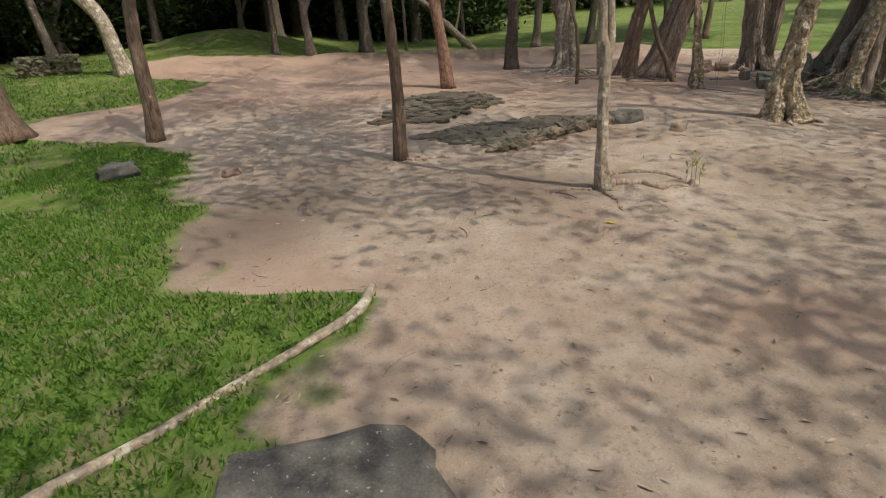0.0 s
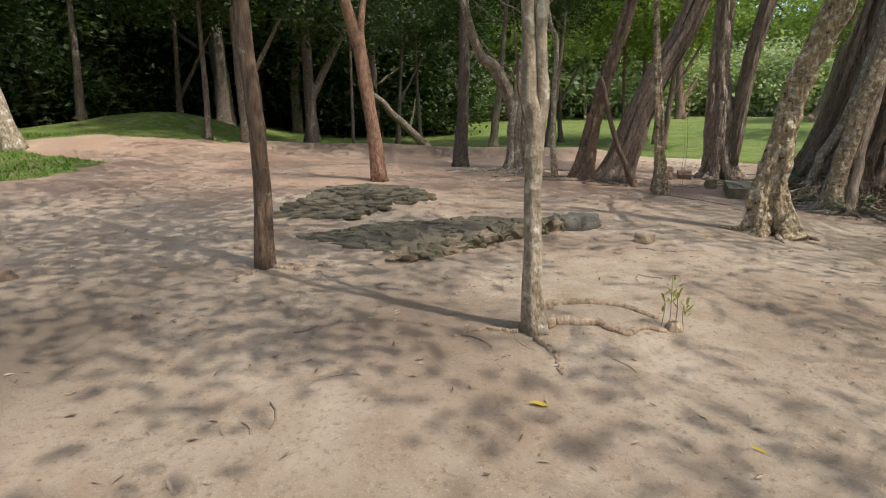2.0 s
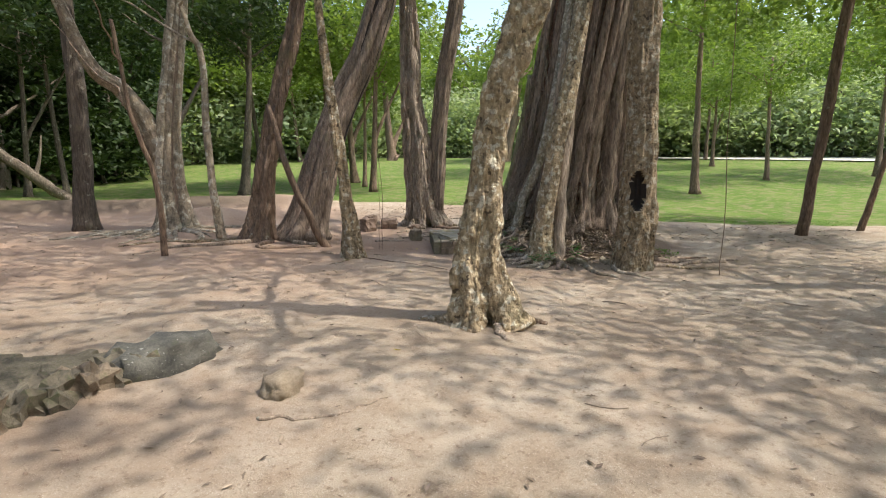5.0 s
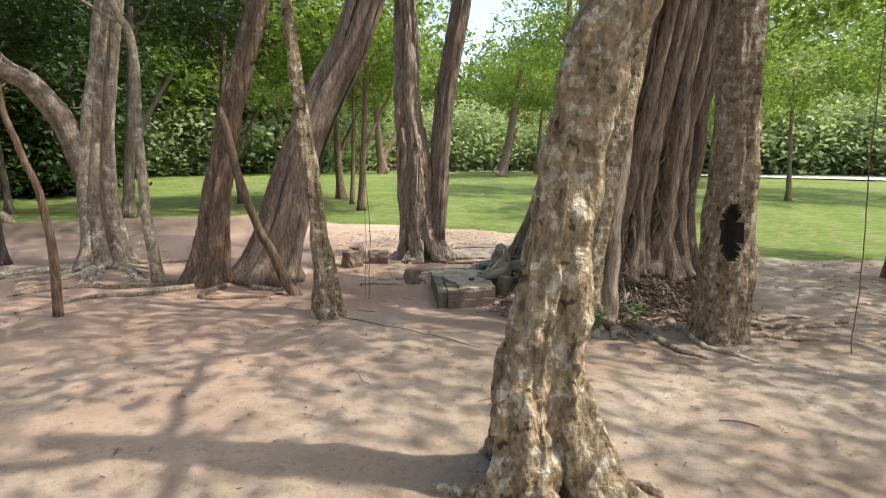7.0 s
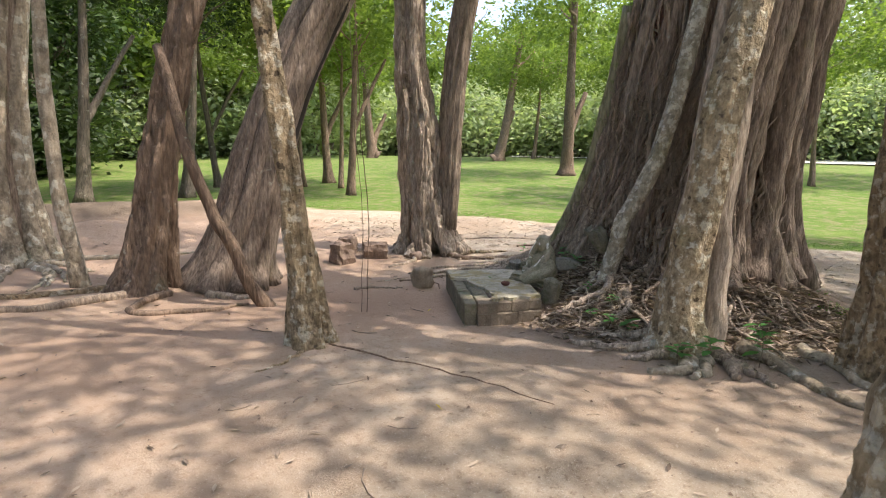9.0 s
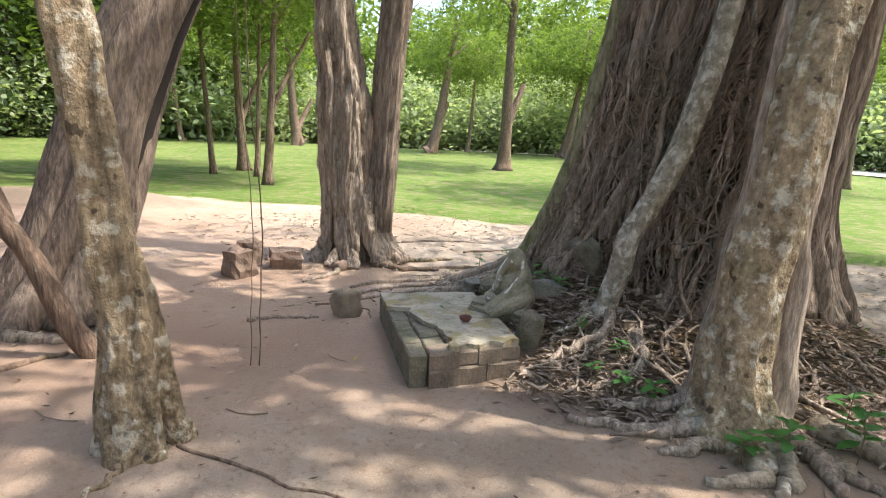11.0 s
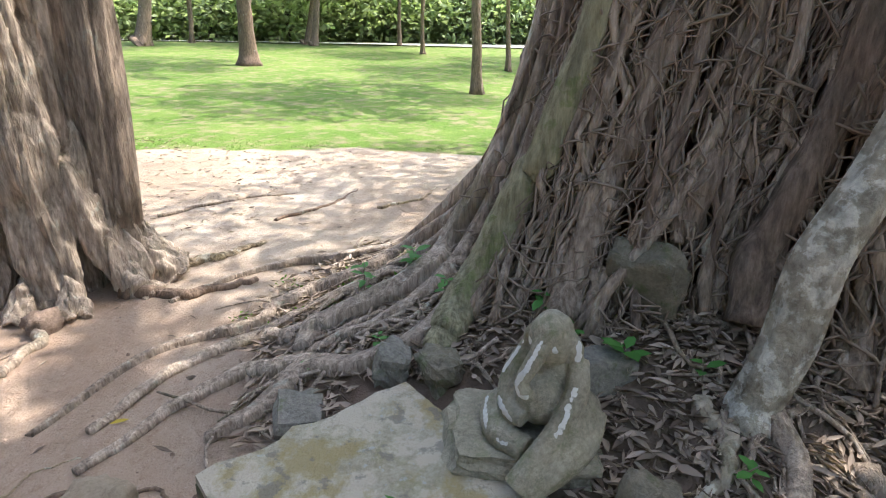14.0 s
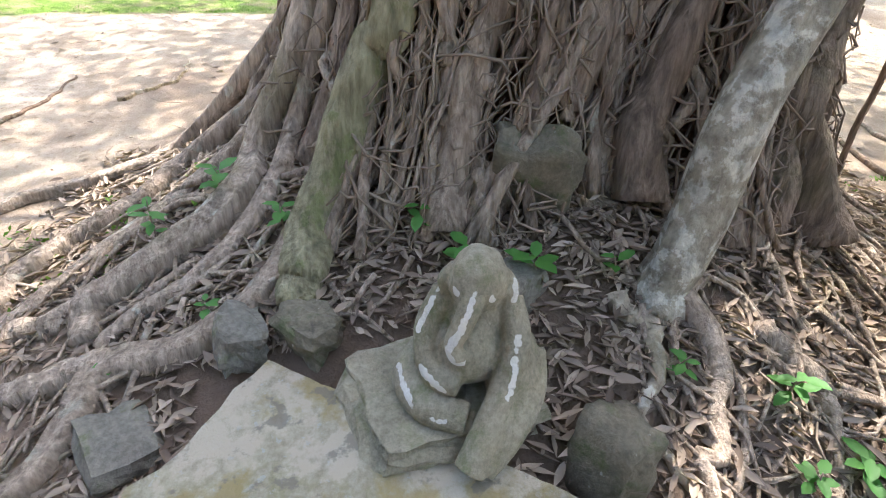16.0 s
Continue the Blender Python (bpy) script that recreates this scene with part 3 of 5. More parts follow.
tree("pocket_fig", [(10.3, 17.55, 0, 0.43), (10.2, 17.6, 0.8, 0.4), (10.13, 17.65, 1.85, 0.37), (10.0, 17.75, 3.25, 0.27), (10.0, 17.8, 5, 0.24)], 9.0, BARK_STRAND, "grey fig with hollow pleated trunk of fused roots", 7.3, flutes=9, depth=0.4, rough=0.2, flare=0.75, sides=72, rings=80, crown=NEAR_CROWN, crown_mat=LEAF_MID, forks=([(10.5, 17.3, 0.3, 0.16), (10.6, 17.3, 2.66, 0.17), (10.9, 17.1, 5.04, 0.16), (11.6, 16.8, 8.5, 0.08)],), fused=(11, 0.75, 0.04), core_mat=RECESS_SHADE, molten=(0.018, 0.014, 0.06))
tree("white_fig", [(4.6, 18.9, 0, 0.34), (4.6, 18.9, 2.08, 0.25), (4.95, 18.85, 4.48, 0.19)], 8.0, BARK_PALE, "pale fig with several forking stems and surface roots", 7.9, flutes=8, depth=0.35, flare=1.0, sides=48, rings=50, crown=NEAR_CROWN, crown_mat=LEAF_SHADED, forks=([(4.5, 18.9, 1.6, 0.2), (4.2, 18.9, 2.43, 0.17), (3.8, 18.85, 3.02, 0.15), (3.3, 18.8, 3.5, 0.12), (2.6, 18.7, 5.5, 0.07)],), fused=(7, 0.5, 0.05), core_mat=BARK_DARK)
tree("sapling", [(4.05, 15.2, 0, 0.05), (4.0, 15.2, 1.28, 0.04), (3.8, 15.2, 2.0, 0.034), (3.7, 15.2, 2.69, 0.03)], 3.6, BARK_BROWN, "crooked bare sapling on red earth", 8.3, flare=0.2, sides=10, limbs=2)
tree("sapling", [(5.22, 17.0, 0, 0.085), (5.1, 17.0, 1.71, 0.07), (5.1, 17.0, 3.45, 0.056), (4.9, 17.0, 4.02, 0.045)], 5.5, BARK_PALE, "thin pale sapling branching overhead", 8.9, flare=0.5, sides=12, limbs=3, crown=(0, 1.4, 14, 24, 0.15), crown_mat=LEAF_MID)
tree("stem", [(2.92, 19.8, 0, 0.2), (3.02, 19.8, 2.29, 0.17), (3.02, 19.8, 3.9, 0.15)], 7, BARK_FAR, "dark ivy-wrapped tree on red earth", 9.1, flare=0.8, crown=NEAR_CROWN, crown_mat=LEAF_SHADED)
tree("sunlit_tree", [(16.55, 11.45, 0, 0.11), (16.62, 11.3, 1.76, 0.105), (16.72, 11.1, 4.83, 0.1)], 7.5, BARK_BROWN, "slim leaning tree where the sand meets the lawn", 9.7, flare=0.3, limbs=5, crown=(2.4, 5.2, 260, 40, 0.19), crown_mat=LEAF_SUNLIT)
tree("sunlit_tree", [(18.45, 11.02, 0, 0.07), (18.54, 10.79, 1.25, 0.06)], 5.5, BARK_BROWN, "thin young tree at the lawn's edge", 10.3, flare=0.3, limbs=4, crown=(1.0, 2.6, 80, 36, 0.17), crown_mat=LEAF_SUNLIT)

# the great strangler fig: core, fused stems, and a curtain of aerial roots
def fig_radius(z):
    table = [(-0.3, 1.65), (0.15, 1.42), (0.5, 1.22), (0.9, 1.09), (1.5, 1.0), (2.5, 0.95), (5, 0.95), (9, 0.75)]
    return along(table, z)


def fig_waist(degrees):
    """The fig is hollowed on its western side."""
    return 1 - 0.17 * math.exp(-(((degrees % 360) - 178) / 36) ** 2)


def fig_at(theta, z, out=0.0):
    """A place on the fig's skin: theta in degrees from +x, height z."""
    r = fig_waist(theta) * fig_radius(z) * (1 + 0.07 * math.sin(5 * radians(theta) + 0.8) + 0.05 * math.sin(11 * radians(theta))) + out
    cx, cy = FIG[0] + 0.055 * max(z, 0), FIG[1] - 0.15 * max(z, 0)
    return (cx + r * math.cos(radians(theta)), cy + r * math.sin(radians(theta)), z)


BARK_CORE = bark("bark_earthy_core", (0.1, 0.055, 0.04), (0.36, 0.2, 0.135), lichen=(0.4, 0.24, 0.17), lichen_at=0.6, stretch=(5, 5, 3), relief=0.05)
fig = thing("strangler_fig", (FIG[0], FIG[1], 0), "huge dark strangler fig draped in a curtain of aerial roots", "tree")
off = np.array([FIG[0], FIG[1], 0, 0])
core = np.array([[FIG[0] + 0.055 * max(z, 0), FIG[1] - 0.15 * max(z, 0), z, fig_radius(z) * 0.86] for z in np.concatenate([np.linspace(-0.2, 2.5, 80), np.linspace(2.6, 9, 40)])]) - off


def core_skin(i, ang):
    z = core[i][2]
    out = []
    for a in ang:
        c, d = math.cos(a), math.sin(a)
        fold = abs(noise.noise((c * 4.5, d * 4.5, z * 0.55))) * 0.3 + 0.1 * noise.noise((c * 9, d * 9, z * 2.1)) + 0.05 * noise.noise((c * 22, d * 22, z * 8))
        out.append(fig_waist(math.degrees(a) + 7.4) * (1.02 - fold))
    return np.array(out)


part("trunk", tube(core, 190, core_skin), BARK_CORE, fig, "red-brown earthy core")


def fig_root(thetas, zs, radii, mat, name="root", label="", out=0.02, sides=9, n=26, seed=0.0, shake=0.03):
    pts = [(*fig_at(t, z, out), r) for t, z, r in zip(thetas, zs, radii)]
    line = wobble(spline(pts, n) - off, shake, 1.3, seed)
    return part(name, tube(line, sides, bark_shape(line, 3, 0.12, 0.25, seed)), mat, fig, label)


def fig_stem(points, mat, name, label="", sides=16, seed=0.0, n=40, flare=0.0):
    line = wobble(spline(points, n) - off, 0.03, 1.0, seed)
    return part(name, tube(line, sides, bark_shape(line, 4, 0.16, 0.22, seed, flare, 7)), mat, fig, label)


fig_stem([(9.84, 13.44, 0.2, 0.085), (9.88, 13.4, 0.42, 0.082), (9.96, 13.29, 0.95, 0.078), (10.08, 13.1, 1.5, 0.076), (10.2, 12.93, 2.4, 0.075), (10.4, 12.7, 4.5, 0.07)], BARK_LICHEN, "prop_root", "smooth pale lichened prop root", 20, 1.2, 60)
fig_stem([(9.48, 12.36, -0.2, 0.2), (9.53, 12.35, 0.35, 0.16), (9.6, 12.32, 1.0, 0.15), (9.72, 12.25, 1.85, 0.145), (9.95, 12.2, 3.0, 0.14), (10.4, 12.2, 5.5, 0.13)], BARK_SPOT, "buttress_stem", "stout greenish buttress stem", 36, 2.1, 60, 0.9)
fig_stem([(9.75, 12.2, -0.2, 0.13), (9.8, 12.22, 0.5, 0.1), (9.85, 12.25, 1.4, 0.1), (10.1, 12.25, 3.5, 0.1)], BARK_STRAND, "buttress_stem", "", 14, 2.9)
fig_stem([(9.5, 12.6, -0.2, 0.09), (9.62, 12.52, 0.5, 0.075), (9.7, 12.45, 1.4, 0.07), (10.0, 12.4, 3.5, 0.06)], BARK_STRAND, "buttress_stem", "", 14, 3.3)


def foot(theta):
    """Height at which the fig's skin meets the earth."""
    z = -0.15
    while z < 1.2 and z < ground_z(*fig_at(theta, z)[:2]):
        z += 0.03
    return z - 0.04


def fig_line(up, down, mat, name, seed, label="", out=0.03, sides=14, n=46, shake=0.02, sink=0.3):
    """A root that comes down the fig's skin (angle, height, radius) and runs on over the earth (x, y, radius)."""
    pts = [(*fig_at(t, z, out), r) for t, z, r in up] + [(x, y, ground_z(x, y) + r * (1 - 2 * sink), r) for x, y, r in down]
    line = wobble(spline(pts, n) - off, shake, 1.6, seed)
    return part(name, tube(line, sides, bark_shape(line, 3, 0.13, 0.3, seed)), mat, fig, label)


fig_line([(140, 3.2, 0.06), (142, 1.9, 0.065), (141, 1.07, 0.07), (138, 0.92, 0.074), (137, 0.73, 0.08), (137, 0.52, 0.088), (138, 0.34, 0.09)], [(10.04, 14.66, 0.085), (9.93, 14.68, 0.06)], BARK_MOSSY, "mossy_root", 3.7, "moss-green aerial root", 0.06)
fig_line([(103, 2.6, 0.05), (105, 1.5, 0.055), (106, 0.97, 0.058), (107, 0.79, 0.06), (107, 0.58, 0.066), (109, 0.36, 0.07)], [(10.55, 14.95, 0.076), (10.42, 15.07, 0.08), (10.35, 15.25, 0.077), (10.25, 15.43, 0.075), (10.17, 15.51, 0.07), (10.0, 15.46, 0.056)], BARK_STRAND, "buttress_root", 4.4)
fig_line([(116, 1.4, 0.03), (118, 0.68, 0.034), (121, 0.51, 0.036)], [(10.46, 14.65, 0.038), (10.25, 14.7, 0.04), (10.1, 14.75, 0.044), (9.98, 14.85, 0.048), (9.9, 14.97, 0.054), (9.87, 15.14, 0.055), (9.84, 15.33, 0.062), (9.68, 15.35, 0.055), (9.52, 15.41, 0.045), (9.35, 15.5, 0.03)], BARK_STRAND, "buttress_root", 5.1, n=60)
fig_line([], [(10.2, 15.53, 0.05), (10.14, 15.69, 0.046), (10.1, 15.87, 0.04), (9.7, 16.05, 0.03), (9.2, 16.0, 0.022)], BARK_STRAND, "surface_root", 5.7)
fig_line([], [(9.9, 15.32, 0.045), (9.87, 15.47, 0.05), (9.83, 15.58, 0.048), (9.78, 15.7, 0.042), (9.45, 15.8, 0.032), (9.0, 15.82, 0.02)], BARK_STRAND, "surface_root", 6.2)
fig_line([(92, 2.2, 0.06), (94, 1.2, 0.065), (95, 0.6, 0.07)], [(11.16, 15.36, 0.066), (10.97, 15.52, 0.064), (10.81, 15.65, 0.06), (10.68, 15.84, 0.06), (10.5, 15.95, 0.052), (10.25, 16.0, 0.044), (9.8, 16.3, 0.03), (9.1, 16.25, 0.02)], BARK_STRAND, "buttress_root", 6.9, n=60)
fig_line([(80, 1.8, 0.06), (82, 0.8, 0.065)], [(11.65, 15.6, 0.06), (11.43, 15.87, 0.06), (11.36, 16.12, 0.054), (11.2, 16.35, 0.045), (10.8, 16.6, 0.03), (10.3, 16.7, 0.02)], BARK_STRAND, "buttress_root", 7.3, n=60)
fig_line([(99, 2.4, 0.04), (100, 1.0, 0.045), (101, 0.5, 0.05)], [(10.85, 15.2, 0.05), (10.65, 15.4, 0.05), (10.5, 15.65, 0.045), (10.3, 15.8, 0.035), (9.95, 15.95, 0.025)], BARK_STRAND, "buttress_root", 7.9, n=56)
fig_line([(111, 2.0, 0.034), (112, 1.0, 0.036), (113, 0.55, 0.04)], [(10.5, 14.85, 0.045), (10.3, 14.95, 0.042), (10.15, 15.12, 0.04), (10.08, 15.3, 0.035), (9.98, 15.4, 0.025)], BARK_STRAND, "buttress_root", 8.2, n=56)
fig_line([(127, 2.2, 0.035), (128, 1.1, 0.038), (129, 0.6, 0.042)], [(10.3, 14.58, 0.045), (10.12, 14.64, 0.04), (9.98, 14.75, 0.032)], BARK_STRAND, "hanging_stem", 8.8)
# thick upright stems in front of the core, some parting and joining again
for k, (t0, r0) in enumerate([(148, 0.05), (156, 0.062), (164, 0.045), (171, 0.07), (186, 0.05), (194, 0.085), (203, 0.05), (209, 0.06), (215, 0.04), (221, 0.06), (228, 0.08), (235, 0.09), (243, 0.075), (250, 0.1), (258, 0.08), (264, 0.1), (272, 0.09), (280, 0.1), (120, 0.06), (132, 0.055), (86, 0.09), (74, 0.1), (64, 0.1), (290, 0.1), (301, 0.1), (312, 0.1)]):
    dr, z0 = rng.uniform(-6, 6), foot(t0) if k % 3 or t0 > 205 or t0 < 140 else rng.uniform(0.75, 1.25)
    zs = (z0, z0 + 0.5, z0 + 1.1, z0 + 2.0, z0 + 3.4, 7)
    ts = [t0 + dr * q + rng.uniform(-3, 3) for q in (0, 0.2, 0.5, 0.9, 1.3, 1.8)]
    fig_root(ts, zs, (r0 * 1.3, r0, r0 * 0.9, r0 * 1.05, r0 * 0.9, r0 * 0.7), (BARK_DARK, BARK_STRAND, BARK_DARK)[k % 3], "hanging_stem", out=rng.uniform(-0.06, 0.05), sides=16, n=60, seed=k * 1.3 + 5, shake=0.05)
for ts, zs, r0 in (((143, 145, 147, 148, 149), (1.6, 1.03, 0.8, 0.55, 0.34), 0.018), ((147, 149, 150, 153), (1.9, 1.08, 0.9, 0.7), 0.026), ((165, 167, 171, 174), (1.8, 1.09, 0.93, 0.74), 0.025), ((176, 173, 170, 167, 164, 161), (1.5, 1.09, 0.96, 0.84, 0.67, 0.47), 0.023), ((183, 185, 191, 193, 188), (1.7, 1.08, 0.84, 0.61, 0.46), 0.016), ((160, 156, 154, 158), (1.6, 1.08, 0.98, 0.82), 0.03), ((160, 162, 166), (0.6, 0.48, 0.34), 0.026), ((197, 193, 188, 182), (1.8, 1.3, 0.95, 0.7), 0.022), ((180, 186, 196, 204), (1.7, 1.35, 1.0, 0.6), 0.02), ((150, 158, 163, 170), (1.5, 1.2, 1.0, 0.86), 0.018)):
    fig_root(ts, zs, [r0] * len(ts), BARK_STRAND, "hanging_root", out=0.05, sides=10, n=34, seed=ts[0] * 0.37, shake=0.025)
strands, thin = [], []
for k in range(250):
    t0 = rng.uniform(70, 275) if k < 170 else rng.uniform(130, 215)
    z0 = foot(t0) + (rng.uniform(0, 1.5) if k % 3 == 0 else 0)
    z1 = z0 + rng.uniform(0.5, 3.2)
    sw, r0 = rng.normal(0, 13), 0.005 + 0.022 * rng.random() ** 2
    pts = [(*fig_at(t0 + sw * s + rng.normal(0, 2.4), z0 + (z1 - z0) * s, rng.uniform(-0.05, 0.09)), r0 * (1.2 - 0.5 * s)) for s in np.linspace(0, 1, 7)]
    strands.append(tube(wobble(spline(pts, 26) - off, 0.025, 3, k), 6))
for k in range(900):
    t0, z0 = rng.uniform(75, 270) if k < 380 else rng.uniform(125, 240), rng.uniform(0.1, 2.2)
    ln, sl = rng.uniform(0.2, 0.9), rng.normal(0, 1.0)
    pts = [(*fig_at(t0 + 25 * sl * s * ln + rng.normal(0, 2.2), max(foot(t0), z0 + ln * s * (1 if k % 3 else 0.25)), rng.uniform(0.0, 0.12)), rng.uniform(0.002, 0.007)) for s in np.linspace(0, 1, 5)]
    thin.append(tube(wobble(spline(pts, 10) - off, 0.04, 2, k), 4))
for each in strands:
    part("aerial_root", each, BARK_STRAND if rng.random() < 0.6 else BARK_DARK, fig)
tagged(part("rootlet_mass", joined(*thin), TWIG, fig), kind="stuff")
for k in range(5):
    an = 1.25 * k + 0.4
    part("limb", limb((core[-1][0], core[-1][1], 7.5), (math.cos(an), math.sin(an), 0.5), 4.0, 0.3, k + 0.5, 10), BARK_DARK, fig)
cc = crown_centres(64, 5.0, 5.0, 1.6, 77, 0.1) + np.array([0.8, -0.6, 9.0])
v, f = leaf_cloud(cc, 0.9, 40, 0.18, 78)
big_mesh("crown", v, f, LEAF_MID, fig)


def ground_root(points, r0, r1, mat, seed, parent=None, off=None, n=24, sides=8, sink=0.25, name="root"):
    """A root that creeps over the earth, half sunk in it."""
    p = spline([(x, y, 0) for x, y in points], n)
    line = []
    for i, q in enumerate(p):
        t = i / (n - 1)
        r = r0 + (r1 - r0) * t
        wx = 0.05 * noise.noise((i * 0.35, seed, 1.0)) * (1 + 6 * r0)
        wy = 0.05 * noise.noise((i * 0.35, seed, 4.0)) * (1 + 6 * r0)
        line.append((q[0] + wx, q[1] + wy, ground_z(q[0] + wx, q[1] + wy) + r * (1 - 2 * sink) * (0.8 + 0.3 * math.sin(i * 0.5 + seed)), r))
    line = np.array(line)
    return part(name, tube(line - (off if off is not None else 0), sides, bark_shape(line, 3, 0.1, 0.22, seed)), mat, parent)


ROOTS = [
    ([(9.7, 12.35), (9.35, 12.1), (9.1, 12.05), (8.85, 12.2)], 0.09, 0.03),
    ([(9.75, 12.2), (9.5, 11.85), (9.3, 11.75)], 0.085, 0.03), ([(9.6, 12.4), (9.3, 12.45), (9.05, 12.7), (8.85, 13.0)], 0.08, 0.025), ([(9.9, 12.0), (9.8, 11.6), (9.55, 11.2), (9.5, 10.7)], 0.07, 0.025),
    ([(9.9, 13.4), (9.6, 13.3), (9.35, 13.45), (9.2, 13.35)], 0.05, 0.02), ([(9.8, 13.1), (9.5, 12.95), (9.2, 13.1)], 0.045, 0.015), ([(10.3, 11.7), (10.1, 11.3), (9.8, 10.9), (9.9, 10.4)], 0.06, 0.02), ([(11.0, 11.4), (11.3, 10.9), (11.8, 10.7), (12.4, 10.6)], 0.06, 0.02),
    ([(9.4, 12.3), (9.15, 12.35), (8.95, 12.5)], 0.07, 0.02), ([(9.45, 12.2), (9.25, 11.95), (9.0, 11.9)], 0.075, 0.02), ([(9.6, 12.1), (9.55, 11.8), (9.4, 11.5)], 0.07, 0.02), ([(9.55, 12.55), (9.3, 12.75), (9.15, 12.95)], 0.06, 0.02), ([(9.85, 13.6), (9.65, 13.5), (9.5, 13.6), (9.3, 13.5)], 0.035, 0.012)]
for k, (pts, r0, r1) in enumerate(ROOTS):
    ground_root(pts, r0, r1, BARK_STRAND if k % 3 else BARK_PALE, k * 1.9 + 0.3, fig, np.array([*FIG, 0, 0]), name="surface_root")

# the propped branch that leans from the earth into the fig
strut = thing("leaning_branch", (6.75, 15.45, ground_z(6.75, 15.45)), "thin grey branch leaning from the earth against a fig", "branch")
ln = np.array([(6.9, 15.45, -0.15, 0.1), (6.75, 15.5, 0.1, 0.075), (6.5, 15.6, 0.7, 0.065), (6.35, 15.7, 1.05, 0.06), (6.2, 15.9, 1.75, 0.055), (6.1, 16.3, 2.6, 0.05)])
sl = wobble(spline(ln, 24) - np.array([6.75, 15.45, ground_z(6.75, 15.45), 0]), 0.03, 1, 3.3)
part("branch", tube(sl, 10, bark_shape(sl, 3, 0.08, 0.2, 1.0)), BARK_BROWN, strut)

log = thing("dead_log", (2.4, 28.2, land(2.4, 28.2)), "dark fallen log propped on the lawn's edge", "log")
ll = wobble(spline([(0.2, 0, -0.1, 0.16), (-0.8, 0.1, 0.8, 0.17), (-2.0, 0.2, 2.0, 0.15), (-3.2, 0.3, 3.0, 0.1)], 24), 0.08, 1, 6.1)
part("stem", tube(ll, 12, bark_shape(ll, 4, 0.1, 0.2, 6.0)), BARK_FAR, log)
part("snag", tube(spline([(-0.9, 0.1, 0.9, 0.08), (-0.7, 0.1, 1.6, 0.05), (-0.6, 0.1, 2.3, 0.02)], 10), 8), BARK_FAR, log)

# ---- trees of the field and the surrounding wood ----
FIELD_CROWN = (1.5, 3.8, 120, 36, 0.22)
for k, (x, y, r, h, lean) in enumerate([(13.7, 27.9, 0.15, 7, (0.05, 0)), (14.6, 30.8, 0.1, 6.5, (0.03, 0)), (15.2, 33.5, 0.22, 8, (-0.05, 0)), (13.6, 32.4, 0.12, 7, (-0.07, 0)), (27.3, 30.1, 0.4, 8.5, (0, 0)), (24.4, 19.2, 0.17, 7, (0, 0.03)), (38.3, 27.0, 0.14, 6.5, (0, 0)), (32.3, 20.3, 0.12, 6.5, (0, 0.05)), (32.1, 41.8, 0.5, 8, (0.18, -0.1)), (37, 42.8, 0.2, 7, (0.06, -0.04)), (26.9, 51.3, 0.5, 8.5, (-0.1, 0.05)), (41.6, 37.4, 0.25, 7, (0.15, -0.15)), (40.1, 35.7, 0.3, 8, (0.1, -0.1)), (44.9, 31.6, 0.17, 7, (0, 0)), (38.9, 17.9, 0.17, 6.5, (0, 0.02)), (19.7, 56.2, 0.25, 8, (-0.1, 0)), (-2.6, 26.1, 0.3, 8, (-0.02, 0)), (-0.8, 24.6, 0.07, 6, (0, 0)), (-4.6, 23.3, 0.18, 8, (-0.03, 0)), (-6.0, 23.4, 0.13, 7, (0.02, 0)), (-8.5, 27.4, 0.14, 7, (0.05, 0)), (-8.05, 32.4, 0.45, 9, (0, 0)), (1.0, 31.5, 0.12, 7, (0.05, 0)), (2.2, 31.8, 0.12, 7, (-0.05, 0)), (5.6, 29.0, 0.2, 8, (0.08, 0)), (8.6, 30.0, 0.2, 8, (0.1, 0)), (10.5, 34.0, 0.15, 8, (-0.1, 0)), (-13.5, 21.5, 0.2, 8, (-0.1, 0)), (-15.0, 24.5, 0.3, 9, (-0.12, 0)), (-11.8, 26.0, 0.2, 8, (0.05, 0)), (-17, 20.0, 0.25, 8, (-0.1, 0))]):
    far_field = x > 12
    sx, sy = lean
    big = r > 0.25
    # Lawn crowns take the sunlit green, wood crowns the shaded one.
    tree("field_tree" if far_field else "woodland_tree", [(x, y, 0, r), (x + sx * 1.5, y + sy * 1.5, 1.6, r * 0.8), (x + sx * 4, y + sy * 4, 4.0, r * 0.62)], h + 2.5 * (far_field and r > 0.16), BARK_FAR if not far_field else BARK_BROWN, "grey-brown tree with airy green crown on the lawn" if far_field else "dark slender tree at the wood's edge", 11 + k * 0.7, sides=14, rings=18, flare=0.7, limbs=6, depth=0.2, crown=(3.2, 4.6, 180, 36, 0.23) if far_field and r > 0.16 else FIELD_CROWN, crown_mat=LEAF_SUNLIT if far_field else LEAF_SHADED, group="trees on the lawn" if far_field else "trees at the wood's edge",
         forks=([(x + sx * 2.0, y + sy * 2.0, 2.2, r * 0.6), (x + sx * 2 + 0.5, y + sy * 2 + 0.2, 3.2, r * 0.5), (x + sx * 2 + 1.5, y + sy * 2 + 0.3, 5.0, r * 0.3)],) if k % 2 == 0 else ())


